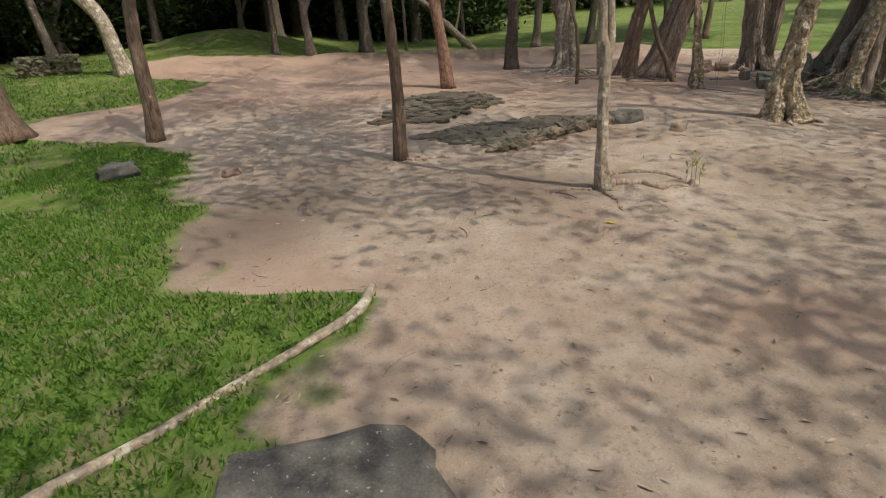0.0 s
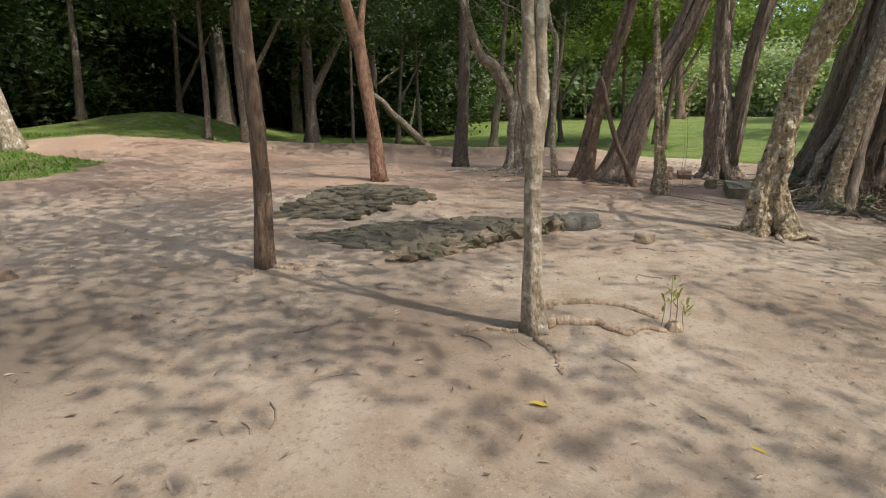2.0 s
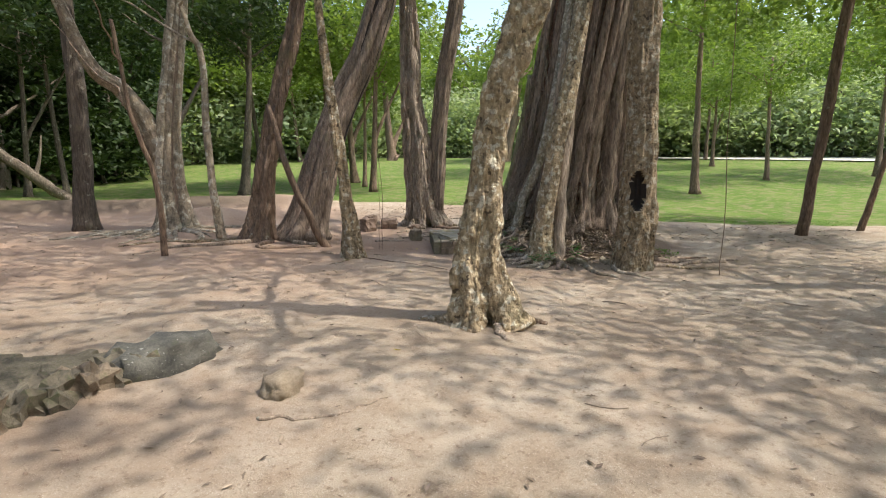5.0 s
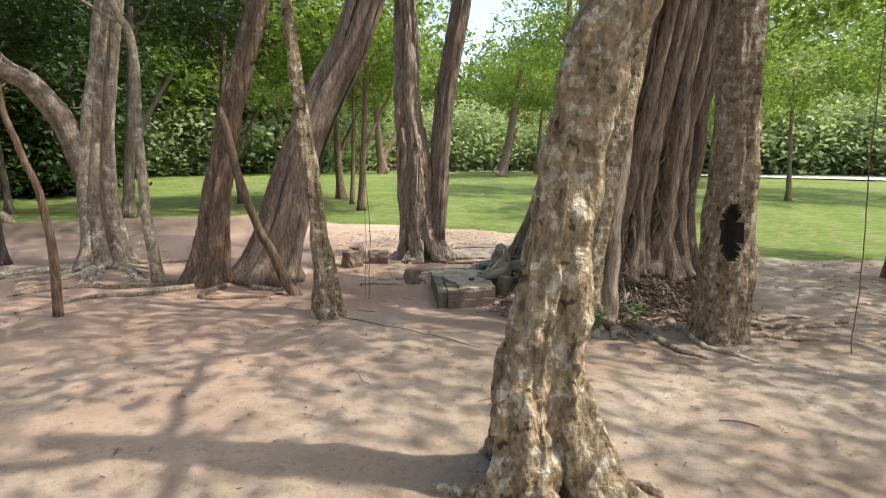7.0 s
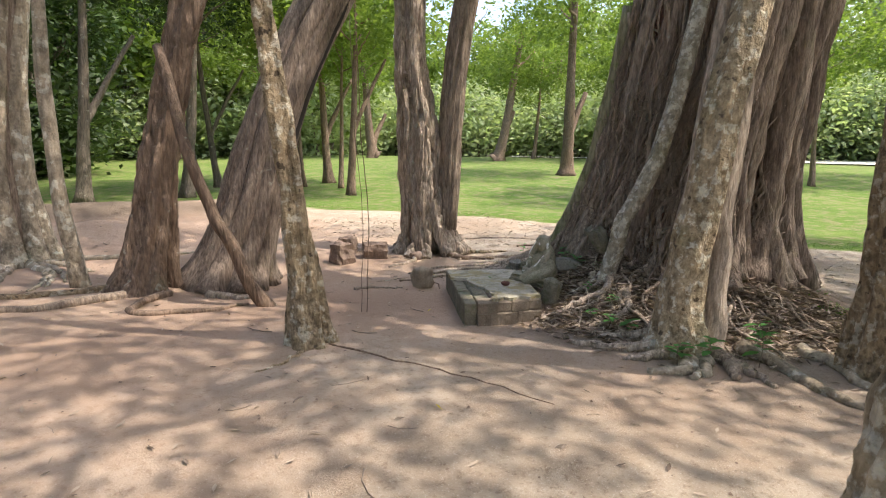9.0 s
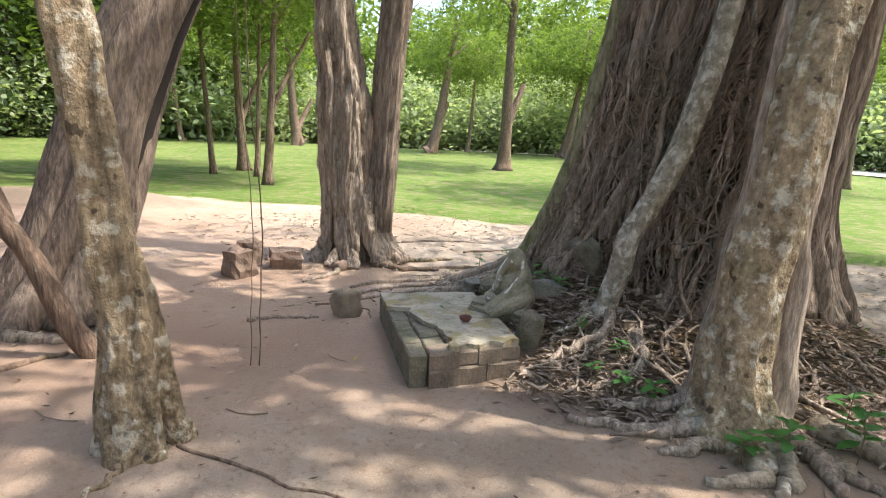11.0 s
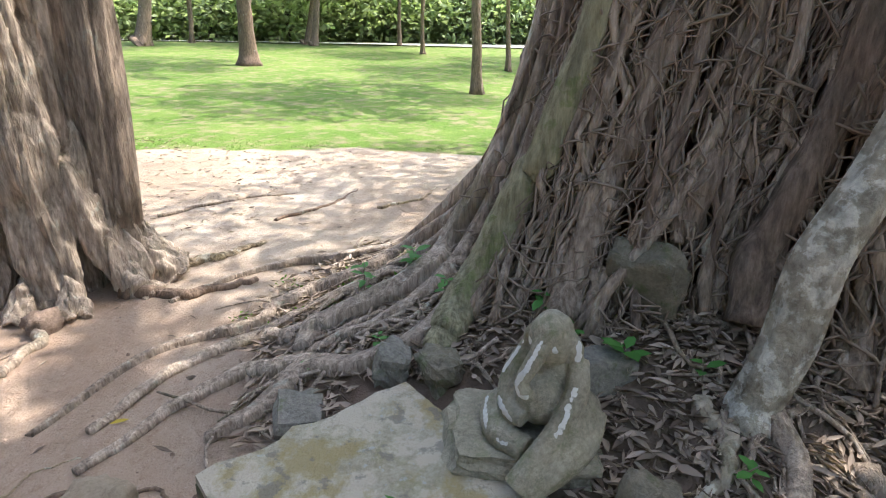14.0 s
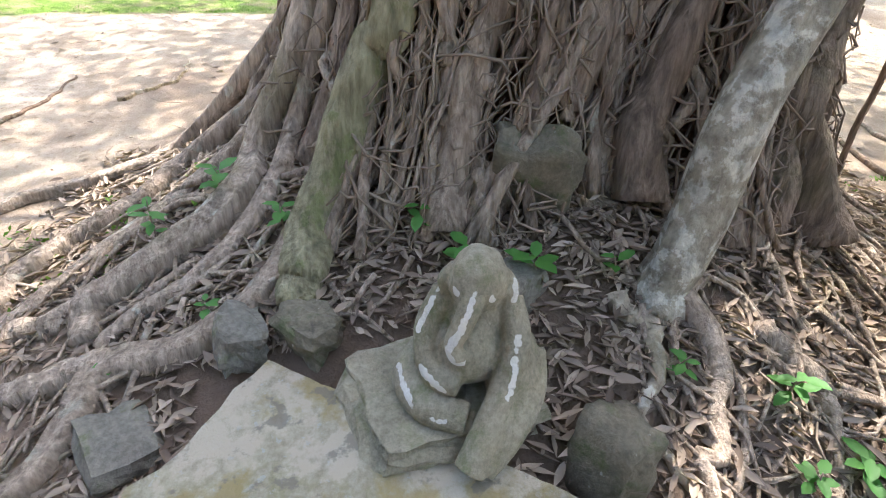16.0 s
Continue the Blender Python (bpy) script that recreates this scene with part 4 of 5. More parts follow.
def forest_tree(name, seed, mat, height, low, spread, clumps, per, leaf, label, trunk_r=0.2):
    base = thing(name, (0, 0, 0), label, "tree", "trees of the wood")
    line = wobble(spline([(0, 0, -0.6, trunk_r * 1.4), (0.1, 0, height * 0.3, trunk_r), (0.3, 0.2, height * 0.8, trunk_r * 0.5)], 16), 0.12, 0.8, seed)
    part("trunk", tube(line, 10, bark_shape(line, 5, 0.15, 0.15, seed, 0.5)), BARK_FAR, base)
    for k in range(5):
        an = 1.3 * k + seed
        part("limb", limb(line[6 + 2 * k][:3] if 6 + 2 * k < 16 else line[-1][:3], (math.cos(an), math.sin(an), 0.6), spread * 0.8, trunk_r * 0.4, seed + k), BARK_FAR, base)
    cc = crown_centres(clumps, spread, spread, (height - low) / 2, int(seed * 7) + 5, 0.35) + np.array([0.2, 0.1, (height + low) / 2])
    v, f = leaf_cloud(cc, 1.0, per, leaf, int(seed * 7) + 6)
    big_mesh("crown", v, f, mat, base)
    return base


PROTO = {
    "dark": [forest_tree("forest_tree", 2.1, LEAF_SHADED, 11, 2.4, 3.6, 120, 46, 0.3, "dark leafy forest tree in the surrounding wood"), forest_tree("forest_tree", 3.4, LEAF_SHADED, 9, 1.2, 3.0, 100, 46, 0.28, "dark bushy forest tree in the surrounding wood", 0.14), forest_tree("forest_tree", 4.9, LEAF_MID, 12, 3.2, 4.2, 130, 46, 0.3, "tall green forest tree in the surrounding wood", 0.28)],
    "far": [forest_tree("far_tree", 6.2, LEAF_HAZE, 12, 1.5, 4.5, 110, 40, 0.42, "tree beyond the road, haze painted into its pale green leaves"), forest_tree("far_tree", 7.7, LEAF_SUNLIT, 10, 1.5, 4.0, 100, 40, 0.4, "mid green tree beyond the road")],
    "bush": [forest_tree("bush", 8.3, LEAF_HAZE, 2.4, 0.0, 2.2, 60, 40, 0.19, "bush beside the road, haze painted into its pale green leaves", 0.05), forest_tree("bush", 9.9, LEAF_SHADED, 2.6, 0.0, 1.9, 60, 36, 0.22, "dark green undergrowth bush in the wood", 0.05)]}
PLACED = {id(o): False for kind in PROTO.values() for o in kind}


def put_tree(proto, x, y, turn, size):
    m = pose(x, y, land(x, y), 0, 0, turn) @ Matrix.Scale(size, 4)
    if not PLACED[id(proto)]:
        PLACED[id(proto)] = True
        proto.matrix_basis = m
        return
    copy_thing(proto, m)


rf2 = random.Random(5)
spots = []


def scatter(kind, which, count, area, gap, smin=0.8, smax=1.25):
    x0, x1, y0, y1, keep = area
    tries = 0
    while count and tries < 4000:
        tries += 1
        x, y = rf2.uniform(x0, x1), rf2.uniform(y0, y1)
        if keep(x, y) and all(math.hypot(x - a, y - b) > gap for a, b in spots):
            spots.append((x, y))
            put_tree(PROTO[kind][rf2.choice(which)], x, y, rf2.uniform(0, 360), rf2.uniform(smin, smax))
            count -= 1


def beyond_road(x, y):
    return (x - 46) * 0.905 + (y - 38) * 0.425 > 5


scatter("dark", [0, 1, 2], 42, (-32, 6, 36, 62, lambda x, y: y > 36 + 0.8 * max(0, x)), 3.4, 1.0, 1.5)
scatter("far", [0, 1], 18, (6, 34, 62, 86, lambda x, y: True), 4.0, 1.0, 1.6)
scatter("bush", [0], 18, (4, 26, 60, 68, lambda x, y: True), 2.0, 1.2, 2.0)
scatter("bush", [1], 60, (-34, 5, 38, 58, lambda x, y: y > 38 + max(0, x)), 1.5, 1.2, 1.9)
scatter("dark", [0, 1], 22, (-60, 4, 62, 80, lambda x, y: True), 4.0, 1.2, 1.7)
scatter("bush", [1], 24, (-40, -20, 10, 44, lambda x, y: True), 1.6, 1.2, 1.8)
scatter("dark", [0, 1, 2], 34, (-48, -15, -4, 44, lambda x, y: x < -17 - 0.05 * (y - 10) or y > 30), 3.6)
scatter("bush", [1], 12, (-24, -14, 24, 40, lambda x, y: True), 1.8)
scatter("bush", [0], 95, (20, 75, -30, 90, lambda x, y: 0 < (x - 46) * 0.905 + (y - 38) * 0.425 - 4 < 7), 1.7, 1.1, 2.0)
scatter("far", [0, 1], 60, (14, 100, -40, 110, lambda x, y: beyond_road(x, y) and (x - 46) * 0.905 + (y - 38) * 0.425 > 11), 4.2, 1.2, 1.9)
scatter("far", [1], 10, (12, 30, 60, 80, lambda x, y: not beyond_road(x, y)), 4.2)
# Trees out of view, added to break the sun over the sand into dapples.
shade = forest_tree("shade_tree", 12.7, LEAF_MID, 9.5, 6.0, 4.2, 84, 40, 0.16, "unseen leafy tree added to shade the sand", 0.16)
PLACED[id(shade)] = False
for k, (x, y) in enumerate(((8.2, 1.0), (6.8, -2.4), (11.5, 3.8), (2.8, -3.4), (13.6, 7.2), (-1.8, -3.8), (10.6, -1.8), (15.0, 3.0), (-5.5, -1.5))):
    put_tree(shade, x, y, 47 * k, 0.95 + 0.02 * k)
scatter("dark", [0, 2], 12, (-16, 34, -26, -11, lambda x, y: True), 4.5)
scatter("dark", [0, 2], 4, (14, 24, -6, 3, lambda x, y: True), 4.5, 0.8, 0.95)

# ---- stones ----
def rock(name, x, y, size, mat, label, seed, turn=0.0, tilt=0.0, sink=0.2, z=None, cuts=4, jag=0.3, category="stone", group="", boxy=0.6):
    bm = bmesh.new()
    bmesh.ops.create_cube(bm, size=1.0)
    bmesh.ops.subdivide_edges(bm, edges=bm.edges[:], cuts=cuts, use_grid_fill=True)
    for v in bm.verts:
        n = v.co.normalized() * 0.62
        v.co = v.co.lerp(n, 1 - boxy * 0.8)
        k = Vector(v.co) * 2.3 + Vector((seed * 3.7, seed, 0))
        v.co += v.co.normalized() * jag * (0.8 * noise.noise(k) + 0.5 * noise.noise(k * 2.7) + 0.2 * noise.noise(k * 6.1))
        v.co = Vector((v.co.x * size[0], v.co.y * size[1], v.co.z * size[2]))
    me = bpy.data.meshes.new(name)
    bm.to_mesh(me)
    bm.free()
    me.polygons.foreach_set("use_smooth", [boxy < 0.7] * len(me.polygons))
    me.materials.append(mat)
    ob = new(name, me)
    zz = ground_z(x, y) if z is None else z
    ob.matrix_basis = pose(x, y, zz + size[2] * (0.5 - sink), tilt, 0, turn)
    return tagged(ob, label, category, group)


rock("flat_rock", -0.66, 1.85, (1.0, 0.68, 0.28), STONE_SLATE, "large flat dark stone edging the grass", 1.3, 12, 4, 0.45, cuts=3, boxy=0.8, jag=0.16)
rock("boulder", -4.82, 8.15, (0.5, 0.34, 0.28), STONE_SLATE, "dark rounded boulder on the grass", 2.1, 20, 0, 0.3, cuts=5)
rock("rock", 4.14, 9.05, (0.27, 0.22, 0.17), STONE_SANDY, "small sand-coloured stone standing in the sand", 2.9, 40, 0, 0.35, boxy=0.5)
rock("clod", -3.05, 7.85, (0.22, 0.18, 0.12), STONE_BROWN, "small brown stone lying in the sand", 3.6, 40)
rock("seat_stone", 8.6, 17.4, (0.32, 0.28, 0.36), STONE_BROWN, "upright brown stone block beside a fig", 4.2, 15, 0, 0.15, cuts=4, boxy=0.72, jag=0.2)
rock("seat_stone", 8.98, 18.0, (0.3, 0.26, 0.32), STONE_BROWN, "dark worn stone block behind another", 4.9, 50, 0, 0.15, cuts=4, boxy=0.72, jag=0.2)
rock("seat_stone", 9.25, 17.55, (0.38, 0.27, 0.27), STONE_BROWN, "squared brown stone block beside a fig", 5.5, -25, 3, 0.12, cuts=4, boxy=0.8, jag=0.16)
rock("small_stone", 9.75, 17.1, (0.16, 0.14, 0.14), STONE_BROWN, "small brown stone at a fig's foot", 5.8, 0)
rock("upright_stone", 8.8, 15.42, (0.21, 0.2, 0.26), STONE_SANDY, "rounded brown-grey stone stump in the sand", 6.3, 0, 4, 0.1, cuts=7, boxy=0.64, jag=0.2)
rock("propped_stone", 10.2, 13.84, (0.27, 0.15, 0.38), STONE_MOSSY, "mossy upright stone among the fig roots", 7.1, 75, -16, 0.05, z=0.36, cuts=6, boxy=0.68, jag=0.2)
rock("side_stone", 9.36, 13.74, (0.2, 0.17, 0.26), STONE_MOSSY, "mossy stone beside the slab", 7.9, 30, 10, 0.2, cuts=5, boxy=0.66, jag=0.2)
rock("flat_stone", 9.58, 15.18, (0.26, 0.2, 0.1), STONE_GREY, "flat grey paving stone beside the slab", 8.4, 35, 6, 0.3, cuts=3, boxy=0.85, jag=0.12)
rock("root_stone", 9.84, 14.85, (0.2, 0.15, 0.15), STONE_GREY, "angular grey stone wedged under a root", 9.2, 20, 10, 0.15, cuts=5, boxy=0.72, jag=0.25)
rock("mossy_block", 9.84, 14.62, (0.22, 0.15, 0.14), STONE_MOSSY, "dark mossy block behind the statue", 9.7, 48, 0, 0.3, cuts=5, boxy=0.72, jag=0.2)
rock("mossy_block", 9.82, 14.02, (0.4, 0.16, 0.16), STONE_GREY, "grey block at the statue's side", 10.2, -50, 0, 0.2, cuts=5, boxy=0.69, jag=0.2)

# stone heap and flagged platform
STONE_FLAG = stone("stone_flag", (0.085, 0.075, 0.055), (0.21, 0.175, 0.125), moss=(0.1, 0.11, 0.055), moss_at=0.5, spot_at=0.75)
def paved(name, outline, count, seed, label, size, rise, mat):
    base = thing(name, (*outline[0], ground_z(*outline[0])), label, "paving")
    r = random.Random(seed)
    xs, ys = [p[0] for p in outline], [p[1] for p in outline]

    def inside(x, y):
        hit = False
        for (x1, y1), (x2, y2) in zip(outline, outline[1:] + outline[:1]):
            if (y1 > y) != (y2 > y) and x < (x2 - x1) * (y - y1) / (y2 - y1) + x1:
                hit = not hit
        return hit
    shapes = []
    for k in range(6):
        bm = bmesh.new()
        n = r.choice((4, 5, 5, 6))
        ring = []
        for j in range(n):
            a = 2 * math.pi * (j + r.uniform(-0.25, 0.25)) / n
            q = r.uniform(0.8, 1.25)
            ring.append((math.cos(a) * q, math.sin(a) * q * 0.75))
        top = [bm.verts.new((x * 0.92, y * 0.92, 0.5 + r.uniform(-0.12, 0.12))) for x, y in ring]
        mid = [bm.verts.new((x, y, 0.25)) for x, y in ring]
        low = [bm.verts.new((x * 1.02, y * 1.02, -0.6)) for x, y in ring]
        bm.faces.new(top)
        for a, b in ((mid, top), (low, mid)):
            for j in range(n):
                bm.faces.new((a[j], a[(j + 1) % n], b[(j + 1) % n], b[j]))
        me = bpy.data.meshes.new("flagstone")
        bm.to_mesh(me)
        bm.free()
        me.materials.append(mat)
        shapes.append(me)
    pts = []
    for _ in range(count * 40):
        x, y = r.uniform(min(xs), max(xs)), r.uniform(min(ys), max(ys))
        if inside(x, y) and all(math.hypot(x - a, y - b) > size * 0.82 for a, b in pts):
            pts.append((x, y))
            ob = new("flagstone", r.choice(shapes))
            ob.parent = base
            s = size * r.uniform(0.85, 1.2)
            z = ground_z(x, y) + rise(x, y)
            ob.matrix_basis = Matrix.Translation(Vector((x, y, z)) - base.location) @ pose(0, 0, 0, r.uniform(-9, 9), r.uniform(-9, 9), r.uniform(0, 360)) @ Matrix.Diagonal((s, s, 0.05, 1))
            if len(pts) >= count:
                break
    return base


paved("stone_heap", [(-1.2, 11.0), (0.2, 10.9), (1.55, 12.2), (1.3, 13.3), (0.5, 13.9), (-0.5, 12.6)], 190, 3, "low heap of broken grey-green paving stones", 0.18, lambda x, y: 0.012 + 0.02 * noise.noise((x * 4, y * 4, 0)), STONE_FLAG)
paved("flagstones", [(-0.4, 9.6), (0.7, 8.75), (1.1, 8.5), (2.4, 9.5), (3.3, 10.1), (2.4, 10.9), (0.9, 10.6)], 220, 4, "uneven sunken flagstone paving on sandy earth", 0.19, lambda x, y: 0.0 + 0.012 * noise.noise((x * 3, y * 3, 0)), STONE_FLAG)
STONE_EROD = stone("stone_eroded", (0.13, 0.1, 0.07), (0.3, 0.235, 0.165), moss_at=0.56)
edge_row = thing("kerb_stones", (1.0, 8.4, ground_z(1.0, 8.4)), "broken row of upright grey kerb stones", "kerb")
for k in range(15):
    t = k / 14
    x, y = 1.0 + 2.35 * t + rng.normal(0, 0.03), 8.35 + 1.55 * t + rng.normal(0, 0.03)
    tall = 0.2 + 0.08 * t + rng.uniform(-0.05, 0.05)
    st = rock("kerb_stone", x, y, (0.24 + rng.uniform(-0.07, 0.1), 0.26, tall), STONE_FLAG if k % 3 else STONE_EROD, "", 20 + k, 33 + rng.uniform(-14, 14), rng.uniform(-12, 12), 0.52, cuts=4, boxy=0.74, jag=0.5)
    del st["category"]
    st.parent = edge_row
    st.matrix_basis = Matrix.Translation(-edge_row.location) @ st.matrix_basis
rock("platform_rock", 3.5, 10.0, (0.7, 0.42, 0.3), STONE_SLATE, "large grey rock ending the kerb row", 31.0, 20, 0, 0.42, cuts=4, boxy=0.6)

# dry-stone stub of an old wall on the lawn
wall = thing("ruined_wall", (-12.4, 19.2, land(-12.4, 19.2)), "low ruined wall of stacked mossy stones on the lawn", "wall")
for row in range(6):
    for k in range(9):
        x, y = -13.2 + k * 0.2 + rng.normal(0, 0.03) + (row % 2) * 0.1, 19.0 + 0.1 * k * 0.2 + rng.normal(0, 0.04)
        st = rock("stone", x, y, (0.22, 0.4, 0.12), STONE_MOSSY, "", 40 + row * 9 + k, rng.uniform(-8, 8), 0, 0.0, z=land(-12.4, 19.2) - 0.05 + row * 0.105, cuts=1, boxy=0.85, jag=0.2)
        del st["category"]
        st.parent = wall
        st.matrix_basis = Matrix.Translation(-wall.location) @ st.matrix_basis

# low brick wall and white post far off
BRICK = plain("weathered_brick", (0.3, 0.2, 0.17))
far_wall = thing("brick_wall", (-21.5, 28, land(-21.5, 28)), "long low weathered brick wall at the wood", "wall")
for row in range(8):
    for k in range(22):
        bm = bmesh.new()
        bmesh.ops.create_cube(bm, size=1.0)
        me = bpy.data.meshes.new("brick")
        for v in bm.verts:
            v.co = Vector((v.co.x * 0.3, v.co.y * 0.35, v.co.z * 0.1))
        bm.to_mesh(me)
        bm.free()
        me.materials.append(BRICK)
        b = new("brick", me)
        b.parent = far_wall
        b.location = (-5.0 + k * 0.315 + (row % 2) * 0.15, 2.2 - (-5.0 + k * 0.315) * 0.5, 0.05 + row * 0.112)
        b.rotation_euler = (0, 0, -0.46)
post = part("white_post", tube([(0, 0, 0, 0.16), (0, 0, 1.9, 0.14), (0, 0, 2.0, 0.1)], 8), CHALK)
post.location = (-22.9, 29.6, land(-22.9, 29.6))
tagged(post, "white painted post behind the brick wall", "post")

# ---- the shrine: slab, statue, bowl ----
SLAB_TOP = 0.12
STONE_EARTHY = stone("stone_earthy", (0.13, 0.1, 0.07), (0.29, 0.225, 0.165), moss_at=0.6)
slab = thing("stone_slab", (9.0, 14.4, ground_z(9.0, 14.4)), "low mossy brick slab with broken lime plaster top", "altar")
QUAD = [Vector((8.3, 13.86)), Vector((9.08, 13.6)), Vector((9.76, 14.76)), Vector((9.0, 15.18))]


def on_slab(u, v):
    """u across from the near-west to the near-east side, v back along the slab."""
    p = QUAD[0].lerp(QUAD[1], u).lerp(QUAD[3].lerp(QUAD[2], u), v)
    return p.x - 9.0, p.y - 14.4


def slab_block(u0, u1, v0, v1, z0, z1, mat, name, seed, label=""):
    n = 6
    vs, fs = [], []
    for iz, z in enumerate((z0, (z0 + z1) / 2, z1 - 0.012, z1)):
        sh = 0.0 if iz < 3 else 0.012
        for k in range(4 * n):
            side, t = k // n, (k % n) / n
            u, v = ((t, 0), (1, t), (1 - t, 1), (0, 1 - t))[side]
            u, v = u0 + sh + (u1 - u0 - 2 * sh) * u, v0 + sh + (v1 - v0 - 2 * sh) * v
            x, y = on_slab(u, v)
            w = 0.014 * noise.noise((x * 9 + seed, y * 9, z * 9))
            vs.append((x + w, y + w, z - ground_z(9.0, 14.4) + 0.4 * w))
    for i in range(3):
        for k in range(4 * n):
            a, b = i * 4 * n + k, i * 4 * n + (k + 1) % (4 * n)
            fs.append((a, b, b + 4 * n, a + 4 * n))
    fs.append(tuple(range(12 * n, 16 * n)))
    return part(name, (vs, fs), mat, slab, label, smooth=False)


for k in range(5):
    slab_block(0.0, 0.15 + 0.01 * (k % 2), 0.02 + k * 0.165, 0.18 + k * 0.165, -0.3, 0.09, STONE_MOSSY, "edge_stone", k)
for k in range(4):
    slab_block(0.175, 0.36, 0.1 + k * 0.17, 0.26 + k * 0.17, -0.3, 0.08 + 0.01 * (k % 2), STONE_MOSSY, "brick", k + 7)
for k, (a, b) in enumerate(((0.16, 0.42), (0.425, 0.6), (0.605, 0.83), (0.835, 1.0))):
    slab_block(a, b, 0.005 * (k % 2), 0.135, -0.02 + 0.012 * (k % 2), 0.09, STONE_EARTHY, "stone", k + 15)
for k, (a, b) in enumerate(((0.16, 0.33), (0.335, 0.68), (0.685, 1.0))):
    slab_block(a, b, -0.012 + 0.008 * (k % 2), 0.135, -0.3, -0.018, STONE_EARTHY, "stone", k + 19)
slab_block(0.37, 1.0, 0.14, 1.0, -0.3, 0.09, STONE_BROWN, "rubble_fill", 31)
slab_block(0.0, 0.37, 0.83, 1.0, -0.3, 0.09, STONE_MOSSY, "rubble_fill", 33)
# plaster sheet with a ragged western edge
N = 56
pv, pf = [], []
for side in (0, 1):
    for j in range(N):
        v = j / (N - 1)
        left = 0.30 + 0.10 * math.sin(v * 7 + 0.5) + 0.05 * noise.noise((v * 14, 2, 0)) if v < 0.66 else max(0.0, 0.3 - (v - 0.66) * 6)
        for i in range(13):
            u = left + (1.0 - left) * i / 12
            front = 0.03 + 0.035 * noise.noise((u * 9, 7, 0)) + 0.03 * noise.noise((u * 26, 3, 0))
            x, y = on_slab(min(1, u + 0.012 * noise.noise((v * 22, 9, 0))), front + (0.985 + 0.03 * noise.noise((u * 11, 5, 0)) + 0.02 * noise.noise((u * 30, 1, 0)) - front) * v)
            z = SLAB_TOP + 0.012 * noise.noise((x * 3, y * 3, 1)) + 0.004 * noise.noise((x * 14, y * 14, 1)) - ground_z(9.0, 14.4)
            pv.append((x, y, z if side else z - 0.035))
for j in range(N - 1):
    for i in range(12):
        a = j * 13 + i
        pf.append((a + N * 13, a + 1 + N * 13, a + 14 + N * 13, a + 13 + N * 13))
rim = [i for i in range(13)] + [j * 13 + 12 for j in range(1, N)] + [(N - 1) * 13 + i for i in range(11, -1, -1)] + [j * 13 for j in range(N - 2, 0, -1)]
for a, b in zip(rim, rim[1:] + rim[:1]):
    pf.append((a, b, b + N * 13, a + N * 13))
part("plaster_top", (pv, pf), PLASTER, slab, "cracked pale lime plaster crust", smooth=False)

# seated stone figure, much worn, one plain mesh of fused rounded forms
def ball(c, r, seed=0.0, n=14):
    vs, fs = [], []
    for i in range(n + 1):
        th = math.pi * i / n
        for j in range(2 * n):
            ph = math.pi * j / n
            d = Vector((math.sin(th) * math.cos(ph), math.sin(th) * math.sin(ph), math.cos(th)))
            k = 1 + 0.05 * noise.noise(d * 2.5 + Vector((seed, 0, 0)))
            vs.append((c[0] + d.x * r[0] * k, c[1] + d.y * r[1] * k, c[2] + d.z * r[2] * k))
    for i in range(n):
        for j in range(2 * n):
            fs.append((i * 2 * n + j, (i + 1) * 2 * n + j, (i + 1) * 2 * n + (j + 1) % (2 * n), i * 2 * n + (j + 1) % (2 * n)))
    return vs, fs


def swept(points, n=18, sides=12):
    return tube(spline(points, n), sides)


# local axes: -y is the front, x across
forms = [ball((0, 0.04, 0.22), (0.135, 0.115, 0.2), 1), ball((-0.01, -0.05, 0.19), (0.12, 0.105, 0.11), 2), ball((0, -0.015, 0.43), (0.094, 0.098, 0.108), 3), ball((0, 0.03, 0.31), (0.13, 0.085, 0.065), 4), ball((0.15, -0.03, 0.1), (0.095, 0.15, 0.15), 5),
         swept([(-0.11, 0.02, 0.35, 0.046), (-0.155, -0.04, 0.24, 0.05), (-0.12, -0.13, 0.16, 0.044), (-0.02, -0.17, 0.15, 0.034)]),
         swept([(0.11, 0.02, 0.35, 0.046), (0.15, -0.06, 0.25, 0.05), (0.12, -0.17, 0.14, 0.048), (0.08, -0.26, 0.06, 0.05), (0.05, -0.33, -0.01, 0.055)]),
         swept([(0.0, -0.085, 0.43, 0.04), (-0.025, -0.125, 0.36, 0.036), (-0.05, -0.145, 0.3, 0.032), (-0.035, -0.16, 0.265, 0.027), (-0.005, -0.16, 0.26, 0.022)]),
         swept([(0.2, 0.02, 0.16, 0.06), (0.2, -0.08, 0.09, 0.075), (0.15, -0.2, 0.03, 0.07), (0.08, -0.3, -0.03, 0.055)]),
         swept([(-0.15, 0.02, 0.08, 0.085), (-0.2, -0.08, 0.07, 0.075), (-0.12, -0.18, 0.06, 0.06), (0.02, -0.2, 0.05, 0.05)]),
         swept([(-0.08, 0.0, 0.46, 0.02), (-0.105, 0.0, 0.4, 0.032), (-0.09, 0.01, 0.33, 0.025)]), swept([(0.08, 0.0, 0.46, 0.02), (0.105, 0.0, 0.4, 0.032), (0.09, 0.01, 0.33, 0.025)])]
statue = part("stone_statue", joined(*forms), STONE_STATUE)
rm = statue.modifiers.new("fuse", "REMESH")
rm.mode, rm.voxel_size, rm.use_smooth_shade = "VOXEL", 0.006, True
sm = statue.modifiers.new("soften", "SMOOTH")
sm.factor, sm.iterations = 0.6, 4
bpy.context.view_layer.update()
worn = bpy.data.meshes.new_from_object(statue.evaluated_get(bpy.context.evaluated_depsgraph_get()))
